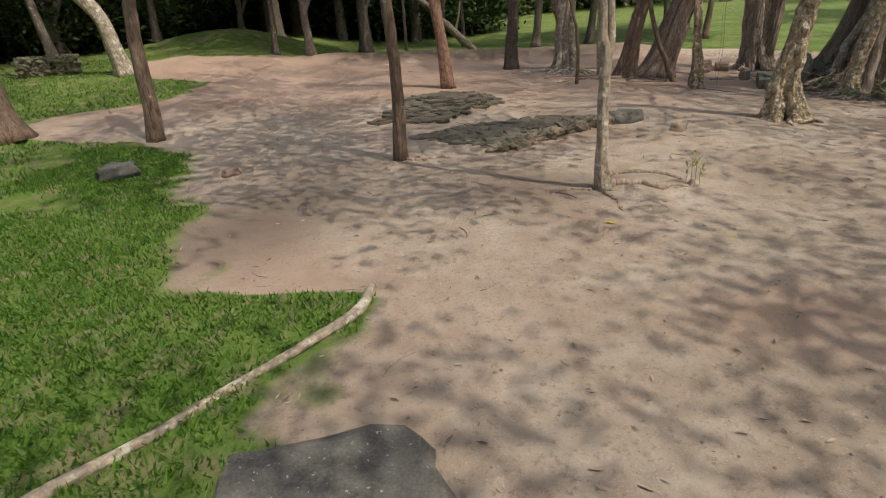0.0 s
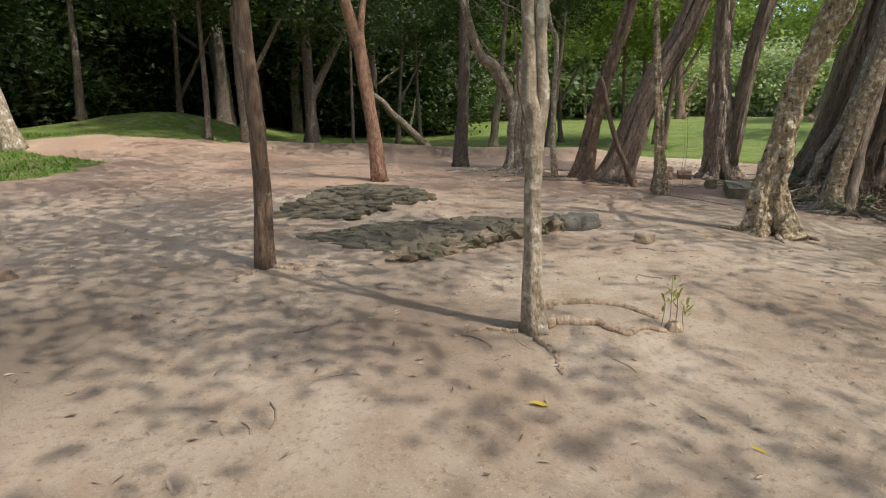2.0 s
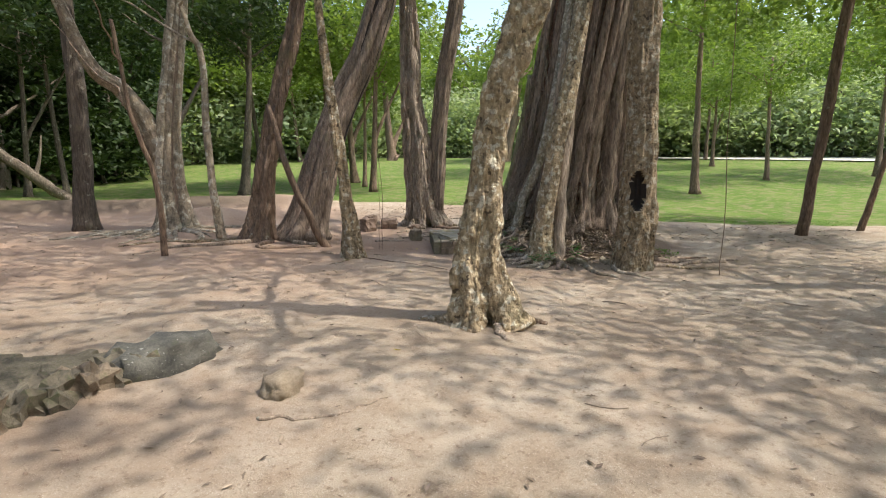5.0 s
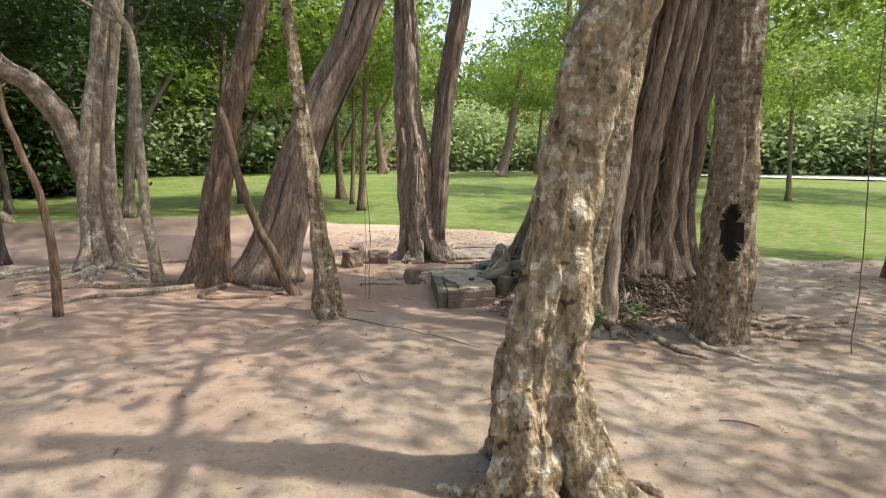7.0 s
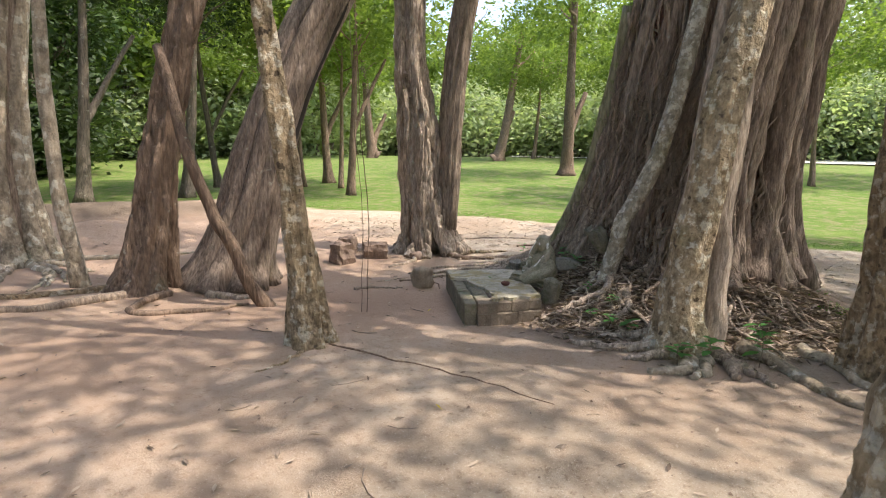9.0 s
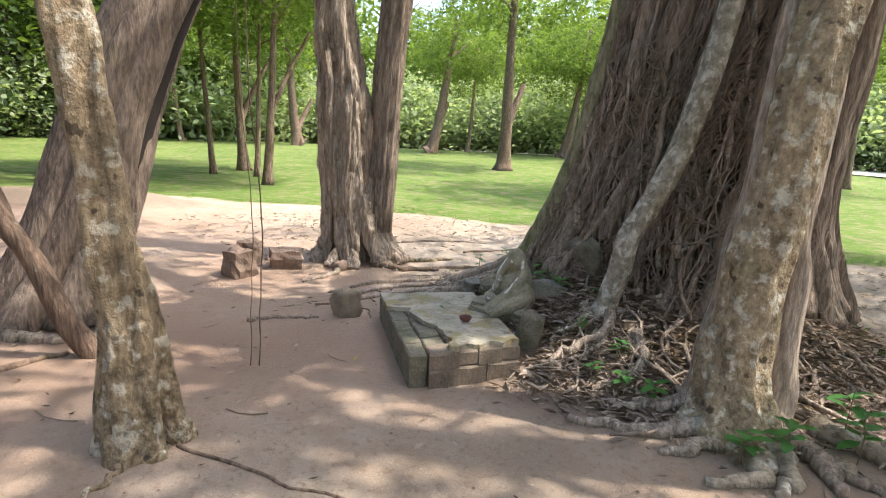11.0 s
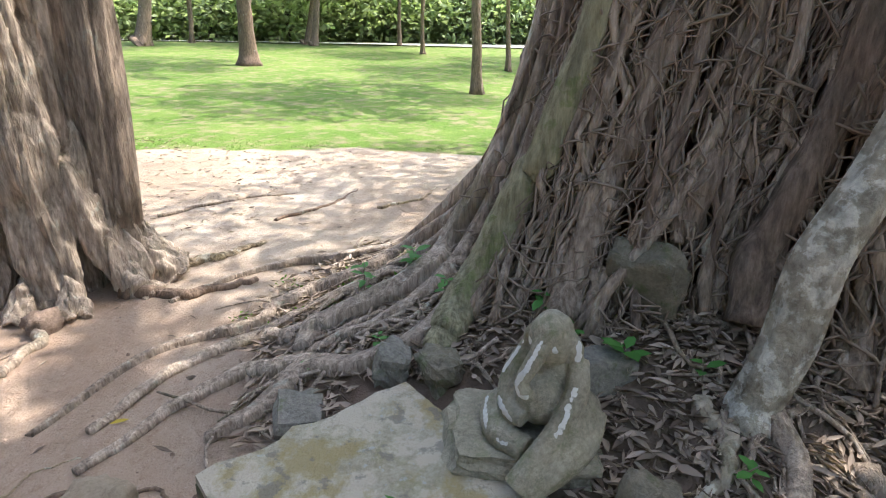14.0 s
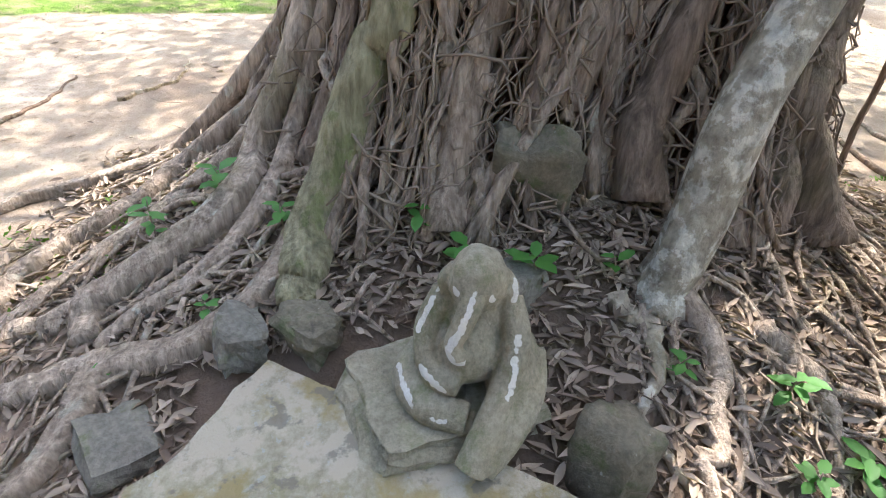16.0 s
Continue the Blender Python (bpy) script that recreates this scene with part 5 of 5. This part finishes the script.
statue.modifiers.clear()
statue.data = worn
# flaking white lime daubed along the trunk, arms and folds
DAUBS = [[(0.005, -0.12, 0.46), (-0.03, -0.165, 0.36), (-0.06, -0.175, 0.295), (-0.04, -0.185, 0.255), (-0.0, -0.18, 0.255)], [(0.15, -0.08, 0.29), (0.15, -0.16, 0.2), (0.12, -0.215, 0.13)], [(0.09, -0.29, 0.07), (0.05, -0.37, 0.0)], [(-0.14, -0.02, 0.38), (-0.18, -0.07, 0.26)], [(-0.15, -0.15, 0.18), (-0.07, -0.2, 0.15)], [(-0.24, -0.1, 0.12), (-0.15, -0.24, 0.09), (-0.05, -0.25, 0.08)], [(-0.06, -0.085, 0.44), (-0.055, -0.09, 0.435)], [(0.055, -0.1, 0.43), (0.06, -0.1, 0.425)], [(0.12, -0.01, 0.44), (0.125, -0.02, 0.38)]]
daub_pts = np.concatenate([spline(d, 24) for d in DAUBS])
paint = []
for vtx in worn.vertices:
    d = float(np.min(np.linalg.norm(daub_pts - np.array(vtx.co), axis=1)))
    paint.append(max(0.0, 1 - d / 0.024) + 0.35 * noise.noise(Vector(vtx.co) * 60))
worn.attributes.new("lime", "FLOAT", "POINT").data.foreach_set("value", paint)
snt = STONE_STATUE.node_tree
lime = snt.nodes.new("ShaderNodeAttribute")
lime.attribute_name = "lime"
sb = snt.nodes["Principled BSDF"]
old = sb.inputs["Base Color"].links[0].from_socket
snt.links.new(mix(snt, ramp(snt, lime.outputs["Fac"], (0.42, (0,) * 3), (0.5, (1,) * 3)), old, (0.74, 0.72, 0.66)), sb.inputs["Base Color"])
STATUE_AT = pose(9.6, 14.115, SLAB_TOP + 0.05, 0, 0, -104) @ Matrix.Diagonal((0.8, 0.92, 0.9, 1))
statue.matrix_basis = STATUE_AT
tagged(statue, "small worn seated stone statue streaked with white", "statue")
plinth = rock("plinth", 9.57, 14.2, (0.5, 0.4, 0.13), STONE_STATUE, "worn mossy stone plinth under the statue", 12.4, -72, 0, 0, z=SLAB_TOP - 0.05, cuts=7, boxy=0.8, jag=0.14, category="plinth")

# clay bowl
bowl_rings = [(0.03, 0.0), (0.042, 0.012), (0.05, 0.034), (0.046, 0.036), (0.036, 0.016), (0.012, 0.01)]
bv = [(r * math.cos(a), r * math.sin(a), z) for r, z in bowl_rings for a in np.linspace(0, 2 * math.pi, 20, endpoint=False)]
bf = [(i * 20 + j, i * 20 + (j + 1) % 20, (i + 1) * 20 + (j + 1) % 20, (i + 1) * 20 + j) for i in range(5) for j in range(20)] + [tuple(range(100, 120)), tuple(range(19, -1, -1))]
bowl = part("clay_bowl", (bv, bf), CLAY)
bowl.location = (9.05, 14.13, SLAB_TOP + 0.012)
tagged(bowl, "small red clay bowl on the plaster slab", "bowl")

# ---- roots, branches and vines on the sand ----
BRANCH_AT = (-1.5, 2.7)
br = thing("fallen_branch", (*BRANCH_AT, ground_z(*BRANCH_AT)), "long pale dead branch lying on the grass", "branch")
bl = []
for x, y, r in [(-2.35, 1.8, 0.045), (-2.1, 2.04, 0.04), (-1.52, 2.71, 0.032), (-0.99, 3.25, 0.036), (-0.72, 3.65, 0.045), (-0.66, 4.05, 0.03)]:
    bl.append((x - BRANCH_AT[0], y - BRANCH_AT[1], ground_z(x, y) - ground_z(*BRANCH_AT) + r * 0.45, r))
bl = wobble(spline(bl, 40), 0.03, 1.0, 5.0)
part("branch", tube(bl, 10, bark_shape(bl, 3, 0.08, 0.2, 5.0)), BARK_PALE, br)


def root_thing(points, r0, r1, seed, mat, label="creeping grey root half sunk in the sand", name="root"):
    ob = ground_root(points, r0, r1, mat, seed, n=30, name=name, sink=0.42 if mat is BARK_SANDY else 0.28)
    return tagged(ob, label, "root", "roots on the sand")


rr = random.Random(11)
BARK_SANDY = bark("bark_sanded_root", (0.2, 0.14, 0.1), (0.42, 0.33, 0.25))
for k in range(16):        # web of roots round the pale fig
    a = radians(rr.uniform(170, 350))
    l = rr.uniform(0.9, 2.0)
    x0, y0 = 4.6 + 0.35 * math.cos(a), 18.85 + 0.35 * math.sin(a)
    b = a + rr.uniform(-0.4, 0.4)
    root_thing([(x0, y0), (x0 + l * 0.5 * math.cos(a), y0 + l * 0.5 * math.sin(a)), (x0 + l * math.cos(b), y0 + l * math.sin(b))], 0.055, 0.015, k * 1.3, BARK_PALE)
for k, (pts, r0) in enumerate([([(5.6, 16.3), (5.0, 16.0), (4.4, 16.05), (3.6, 15.6)], 0.06), ([(6.0, 16.2), (5.6, 15.6), (6.3, 15.4), (6.7, 15.6)], 0.05), ([(5.5, 16.6), (4.8, 16.6), (4.2, 16.9), (3.4, 16.7)], 0.05), ([(6.4, 16.1), (6.7, 15.9), (7.0, 15.95)], 0.06), ([(6.9, 13.9), (7.2, 13.3), (7.5, 12.7), (7.7, 12.1)], 0.011), ([(6.7, 13.95), (6.5, 13.7), (6.2, 13.6)], 0.02), ([(8.0, 15.75), (8.3, 15.68), (8.55, 15.5)], 0.028), ([(8.75, 15.9), (9.0, 15.7), (9.05, 15.45), (8.95, 15.25)], 0.014), ([(8.5, 15.95), (8.8, 16.0), (9.1, 15.9)], 0.008), ([(10.6, 10.95), (11.0, 10.75), (11.5, 10.8), (12.0, 10.5)], 0.05), ([(10.6, 11.0), (11.1, 11.0), (11.6, 11.1), (12.2, 11.0)], 0.045), ([(10.7, 10.9), (11.0, 10.5), (11.3, 10.3)], 0.035),
                               ([(2.0, 6.15), (2.25, 6.2), (2.6, 6.05), (2.95, 6.1)], 0.055), ([(2.05, 6.5), (2.4, 6.75), (2.8, 6.55), (3.0, 6.3)], 0.055), ([(-0.5, 8.2), (-0.2, 8.15), (0.15, 8.25)], 0.035), ([(-0.6, 8.1), (-0.75, 7.9), (-0.7, 7.7)], 0.02), ([(1.9, 5.95), (2.0, 5.75), (1.95, 5.5)], 0.03), ([(1.8, 6.1), (1.55, 6.2), (1.3, 6.1)], 0.025), ([(9.9, 17.2), (9.5, 16.9), (9.1, 16.8)], 0.05), ([(10.3, 17.1), (10.4, 16.7), (10.8, 16.4)], 0.06), ([(10.6, 17.3), (11.0, 17.0), (11.5, 16.9)], 0.06), ([(11.6, 18.2), (12.3, 18.0), (13.0, 17.6)], 0.025), ([(12.0, 17.2), (12.7, 17.0), (13.4, 17.1)], 0.022), ([(12.8, 16.5), (13.3, 16.2), (13.9, 16.3)], 0.02), ([(6.38, 9.58), (6.3, 9.4), (6.24, 9.26)], 0.045), ([(6.68, 9.75), (6.85, 9.62), (7.0, 9.5)], 0.06), ([(6.16, 9.98), (5.98, 10.05), (5.86, 10.15)], 0.06), ([(3.9, 8.75), (4.3, 8.55), (4.7, 8.6)], 0.012)]):
    root_thing(pts, r0, r0 * 0.35, 30 + k * 1.7, BARK_SANDY if 12 <= k <= 17 else (BARK_STRAND, BARK_BROWN, BARK_SPOT)[k % 3])
# finer roots and rootlets over the fig's mound
web = []
for k in range(170):
    a = radians(rr.uniform(95, 262))
    r0 = rr.uniform(0.95, 1.9)
    x, y = FIG[0] + r0 * math.cos(a), FIG[1] + r0 * math.sin(a)
    h = a + rr.gauss(0, 0.7)
    l, th = rr.uniform(0.35, 1.0), rr.uniform(0.006, 0.022)
    pts = []
    for s in np.linspace(0, 1, 9):
        hh = h + 0.5 * math.sin(s * 4 + k)
        px, py = x + l * s * math.cos(hh), y + l * s * math.sin(hh)
        pts.append((px, py, ground_z(px, py) + th * 0.8 + 0.02 * abs(math.sin(s * 5 + k)) * (k % 3), th * (1 - 0.6 * s)))
    inside = any(8.25 < p[0] < 9.95 and 13.6 < p[1] < 15.1 and p[0] < 9.75 for p in pts)
    if not inside:
        web.append(tube(np.array(pts), 5))
tagged(part("root_web", joined(*web), BARK_STRAND), "tangle of fine roots over the fig's mound", "roots", kind="stuff")

# hanging vines
for x, y, top, r in [(7.67, 14.72, 6.5, 0.0045), (7.62, 14.75, 6.5, 0.003), (10.9, 10.0, 6, 0.006), (11.35, 11.6, 5, 0.02)]:
    z0 = ground_z(x, y) + 0.02
    vl = wobble(spline([(0, 0, 0, r), (0.02, 0, 1.0, r), (-0.06, 0.02, 2.5, r), (-0.1, 0, top, r)], 30), 0.02, 1.5, x)
    ob = part("hanging_vine", tube(vl, 5), BARK_BROWN)
    ob.location = (x, y, z0)
    tagged(ob, "thin brown vine hanging down to the sand", "vine")

# ---- litter ----
def flat_leaves(count, place, size, seed, curl=0.25):
    r = np.random.default_rng(seed)
    verts, faces = [], []
    n = 0
    while n < count:
        p = place(r)
        if p is None:
            continue
        x, y, lift = p
        s, a = size * r.uniform(0.5, 1.3), r.uniform(0, 2 * math.pi)
        c, d = math.cos(a), math.sin(a)
        z = ground_z(x, y) + 0.006 + lift
        t = r.normal(0, 0.25)
        w = r.uniform(0.12, 0.3)
        k = len(verts)
        for u, v, h in ((-1, 0, 0.0), (-0.2, w, curl), (0.45, w * 0.8, curl * 0.8), (1, 0, 0.15), (0.45, -w * 0.8, curl * r.uniform(0, 1)), (-0.2, -w, curl * r.uniform(0, 1)), (0.1, 0, 0.0)):
            verts.append((x + s * 0.5 * (u * c - v * d), y + s * 0.5 * (u * d + v * c), z + 0.5 * s * (h + max(0, t * u))))
        faces += [(k, k + 6, k + 1), (k + 1, k + 6, k + 2), (k + 2, k + 6, k + 3), (k + 3, k + 6, k + 4), (k + 4, k + 6, k + 5), (k + 5, k + 6, k)]
        n += 1
    return np.array(verts), np.array(faces)


def on_sand(r):
    x, y = r.uniform(-5, 17), r.uniform(0.8, 21)
    if grassy(x, y) > 0.55 or (8.2 < x < 9.9 and 13.5 < y < 15.2):
        return None
    return x, y, 0.0


def on_mound(r):
    a, q = radians(r.uniform(75, 285)), r.uniform(0.8, 2.25) + abs(r.normal(0, 0.15))
    x, y = FIG[0] + q * math.cos(a), FIG[1] + q * math.sin(a)
    if x < 9.8 and 13.6 < y < 15.0 and (x < 9.35 or y > 14.0):
        return None
    return x, y, abs(r.normal(0, 0.012))


v, f = flat_leaves(4000, on_sand, 0.065, 21)
tagged(big_mesh("fallen_leaves", v, f, LEAF_DEAD), "scattered brown dead leaves on the sand", "leaf litter", kind="stuff")
v, f = flat_leaves(11000, on_mound, 0.085, 22, 0.35)
tagged(big_mesh("leaf_litter", v, f, LEAF_DEAD), "thick brown leaf litter among the fig roots", "leaf litter", kind="stuff")
v, f = flat_leaves(900, lambda r: (r.uniform(9, 14.5), r.uniform(17.5, 22), 0.0), 0.08, 23)
tagged(big_mesh("fallen_leaves", v, f, LEAF_DEAD), "drift of brown dead leaves on pale sand", "leaf litter", kind="stuff")
v, f = flat_leaves(260, lambda r: (r.uniform(13.5, 18.5), r.uniform(10.8, 13.2), 0.0), 0.09, 24)
tagged(big_mesh("fallen_leaves", v, f, LEAF_DEAD), "drift of dead leaves at the lawn's edge", "leaf litter", kind="stuff")
pebbles = []
for k in range(1200):
    x, y = rr.uniform(-4, 12), rr.uniform(1, 18)
    if grassy(x, y) > 0.6 or (8.2 < x < 9.9 and 13.5 < y < 15.2):
        continue
    s = rr.uniform(0.004, 0.016)
    z = ground_z(x, y) + s * 0.3
    pts = [(x + s * rr.uniform(0.7, 1.2) * dx, y + s * rr.uniform(0.7, 1.2) * dy, z + s * 0.8 * dz) for dx, dy, dz in ((1, 0, 0), (0, 1, 0), (-1, 0, 0), (0, -1, 0), (0, 0, 1))]
    pebbles.append((pts, [(0, 1, 4), (1, 2, 4), (2, 3, 4), (3, 0, 4)]))
tagged(part("pebbles", joined(*pebbles), STONE_BROWN, smooth=False), "small pebbles and crumbs of earth on the sand", "pebbles", kind="stuff")
sticks = []
for k in range(330):
    if k < 180:
        a, q = radians(rr.uniform(80, 270)), rr.uniform(1.3, 2.4)
        x, y = FIG[0] + q * math.cos(a), FIG[1] + q * math.sin(a)
        if 8.2 < x < 9.8 and 13.5 < y < 15.2:
            continue
    else:
        x, y = rr.uniform(-3, 14), rr.uniform(2, 20)
        if grassy(x, y) > 0.6 or (8.2 < x < 9.9 and 13.5 < y < 15.2):
            continue
    a, l, r0 = rr.uniform(0, 6.28), rr.uniform(0.08, 0.32), rr.uniform(0.002, 0.006)
    pts = [(x + l * s * math.cos(a + 0.5 * s), y + l * s * math.sin(a + 0.5 * s), ground_z(x + l * s * math.cos(a), y + l * s * math.sin(a)) + r0 + (0.03 * s if k < 180 else 0), r0) for s in (0, 0.35, 0.7, 1)]
    sticks.append(tube(np.array(pts), 4))
tagged(part("twigs", joined(*sticks), TWIG), "dry twigs strewn over the earth", "twigs", kind="stuff")
for x, y, z in [(9.12, 14.48, SLAB_TOP + 0.02), (9.45, 15.0, None), (9.3, 15.95, None), (7.0, 12.4, None), (8.3, 14.5, None), (2.7, 4.6, None), (5.2, 9.4, None), (1.7, 5.1, None)]:
    vs, fs = flat_leaves(1, lambda r: (x, y, 0.0), 0.11, int(x * 100))
    lift = 0 if z is None else z - ground_z(x, y) - 0.006
    ob = big_mesh("fallen_leaf", vs + np.array([0, 0, lift]), fs, LEAF_YELLOW if z is None else LEAF_PLANT)
    tagged(ob, "single yellow fallen leaf on the sand" if z is None else "green leaf lying on the plaster slab", "leaf")

# ---- grass and small plants ----
def blades(count, place, height, seed):
    r = np.random.default_rng(seed)
    out = []
    while len(out) < count:
        x, y = place(r)
        g = grassy(x, y)
        if g > 0.52 + 0.3 * r.random() and noise.noise((x * 0.8, y * 0.8, 2)) > -0.22 - 0.3 * r.random():
            out.append((x, y, ground_z(x, y)))
    p = np.array(out)
    n = len(p)
    a = r.uniform(0, 2 * np.pi, n)
    h = height * r.uniform(0.4, 1.3, n)
    w = 0.002 + h * r.uniform(0.10, 0.2, n)
    lean = r.normal(0, 0.5, (n, 2)) * h[:, None]
    dx, dy = np.cos(a) * w, np.sin(a) * w
    v0 = p + np.stack([dx, dy, np.zeros(n)], 1)
    v1 = p - np.stack([dx, dy, np.zeros(n)], 1)
    v2 = p + np.stack([lean[:, 0], lean[:, 1], h], 1)
    verts = np.stack([v0, v1, v2], 1).reshape(-1, 3)
    return verts, np.arange(3 * n).reshape(-1, 3)


v, f = blades(42000, lambda r: (r.uniform(-6.5, -0.6), r.uniform(0.8, 10.2)), 0.05, 31)
tagged(big_mesh("grass", v, f, GRASS), "short green turf and clover at the sand's edge", "grass", kind="stuff")
v, f = blades(16000, lambda r: (r.uniform(-14, -6), r.uniform(8, 22)), 0.07, 32)
tagged(big_mesh("grass", v, f, GRASS), "sunlit short turf on the rise", "grass", kind="stuff")
v, f = blades(7000, lambda r: (lambda x: (x, along(NORTH, x) + abs(r.normal(0, 1.0)) - 0.2))(r.uniform(9, 20)), 0.02, 33)
tagged(big_mesh("grass", v, f, GRASS), "short turf of the lawn beyond the sand", "grass", kind="stuff")
v, f = leaf_cloud([(x, y, ground_z(x, y) + 0.02) for x, y in [(rr.uniform(-5.5, -0.9), rr.uniform(1, 9)) for _ in range(900)] if grassy(x, y) > 0.65], 0.09, 14, 0.028, 34, 0.0, 0.25)
tagged(big_mesh("clover", v, f, GRASS), "small round clover leaves in the turf", "clover", kind="stuff")
v, f = leaf_cloud([(x, y, ground_z(x, y) + 0.02) for x, y in [(10.6 + rr.gauss(0, 0.25), 15.6 + rr.gauss(0, 0.25)) for _ in range(26)] + [(11.6 + rr.gauss(0, 0.2), 11.7 + rr.gauss(0, 0.2)) for _ in range(26)]], 0.09, 14, 0.03, 35, 0.0, 0.3)
tagged(big_mesh("clover", v, f, GRASS), "patch of low green weeds beside the roots", "weeds", kind="stuff")


def seedling(x, y, z, height, leaves, leaf, mat, label, seed, name="seedling"):
    base = thing(name, (x, y, z), label, "plant", "seedlings at the fig" if mat is LEAF_PLANT else "")
    r = random.Random(seed)
    stem = spline([(0, 0, -0.03, 0.004), (r.uniform(-0.02, 0.02), r.uniform(-0.02, 0.02), height * 0.6, 0.003), (r.uniform(-0.03, 0.03), r.uniform(-0.03, 0.03), height, 0.002)], 6)
    part("stem", tube(stem, 5), TWIG, base)
    for k in range(leaves):
        a = 2.4 * k + seed
        h = height * (0.45 + 0.55 * k / leaves)
        d = Vector((math.cos(a), math.sin(a), r.uniform(-0.1, 0.5))).normalized()
        sd = d.cross(Vector((0, 0, 1))).normalized()
        l = leaf * r.uniform(0.7, 1.2)
        slim = 0.5 if mat is LEAF_SPROUT else 1.0
        sd = sd * slim
        if mat is LEAF_SPROUT:
            d = (d + Vector((0, 0, 1.2))).normalized()
        p0 = Vector((0, 0, h))
        vs = [p0, p0 + d * l * 0.35 + sd * l * 0.24, p0 + d * l * 0.72 + sd * l * 0.2 - Vector((0, 0, l * 0.05)), p0 + d * l - Vector((0, 0, l * 0.18)), p0 + d * l * 0.72 - sd * l * 0.2 - Vector((0, 0, l * 0.05)), p0 + d * l * 0.35 - sd * l * 0.24, p0 + d * l * 0.45 - Vector((0, 0, l * 0.05))]
        part("leaf", ([tuple(q) for q in vs], [(0, 6, 1), (1, 6, 2), (2, 6, 3), (3, 6, 4), (4, 6, 5), (5, 6, 0)]), mat, base)
    return base


for k, (x, y, h, n, l) in enumerate([(9.95, 14.1, 0.14, 7, 0.1), (9.9, 13.88, 0.12, 6, 0.1), (10.1, 14.25, 0.16, 5, 0.08), (10.25, 14.75, 0.16, 7, 0.09), (10.55, 15.05, 0.2, 9, 0.1), (10.0, 15.0, 0.08, 5, 0.06), (9.85, 15.3, 0.07, 5, 0.06), (9.9, 13.6, 0.12, 4, 0.07), (9.55, 13.1, 0.14, 7, 0.09), (9.35, 12.75, 0.14, 7, 0.12), (9.2, 12.15, 0.2, 9, 0.12), (9.4, 12.0, 0.24, 9, 0.13), (9.7, 11.75, 0.3, 10, 0.13), (9.85, 11.85, 0.34, 9, 0.12), (9.3, 13.15, 0.12, 6, 0.08), (9.6, 13.45, 0.1, 6, 0.07), (9.35, 12.95, 0.12, 6, 0.09), (10.4, 15.3, 0.26, 8, 0.08)]):
    seedling(x, y, ground_z(x, y), h, n, l, LEAF_PLANT, "small green seedling growing between fig roots", k * 1.7 + 1)
for k, (dx, dy) in enumerate([(0, 0), (0.06, 0.03), (-0.05, 0.04), (0.1, -0.03)]):
    seedling(3.0 + dx, 6.12 + dy, ground_z(3.0, 6.12), 0.42 - 0.07 * k, 7, 0.09, LEAF_SPROUT, "yellow-green sprout growing from an old stump", k + 40, "sprout")
stump = part("stump", tube([(0, 0, -0.05, 0.09), (0, 0, 0.03, 0.06), (0, 0, 0.06, 0.045)], 14, lambda i, a: 1 + 0.2 * np.sin(7 * a) + 0.1 * np.sin(11 * a)), BARK_SANDY)
stump.location = (3.03, 6.12, ground_z(3.03, 6.12))
tagged(stump, "low broken stump with sprouting shoots", "stump")
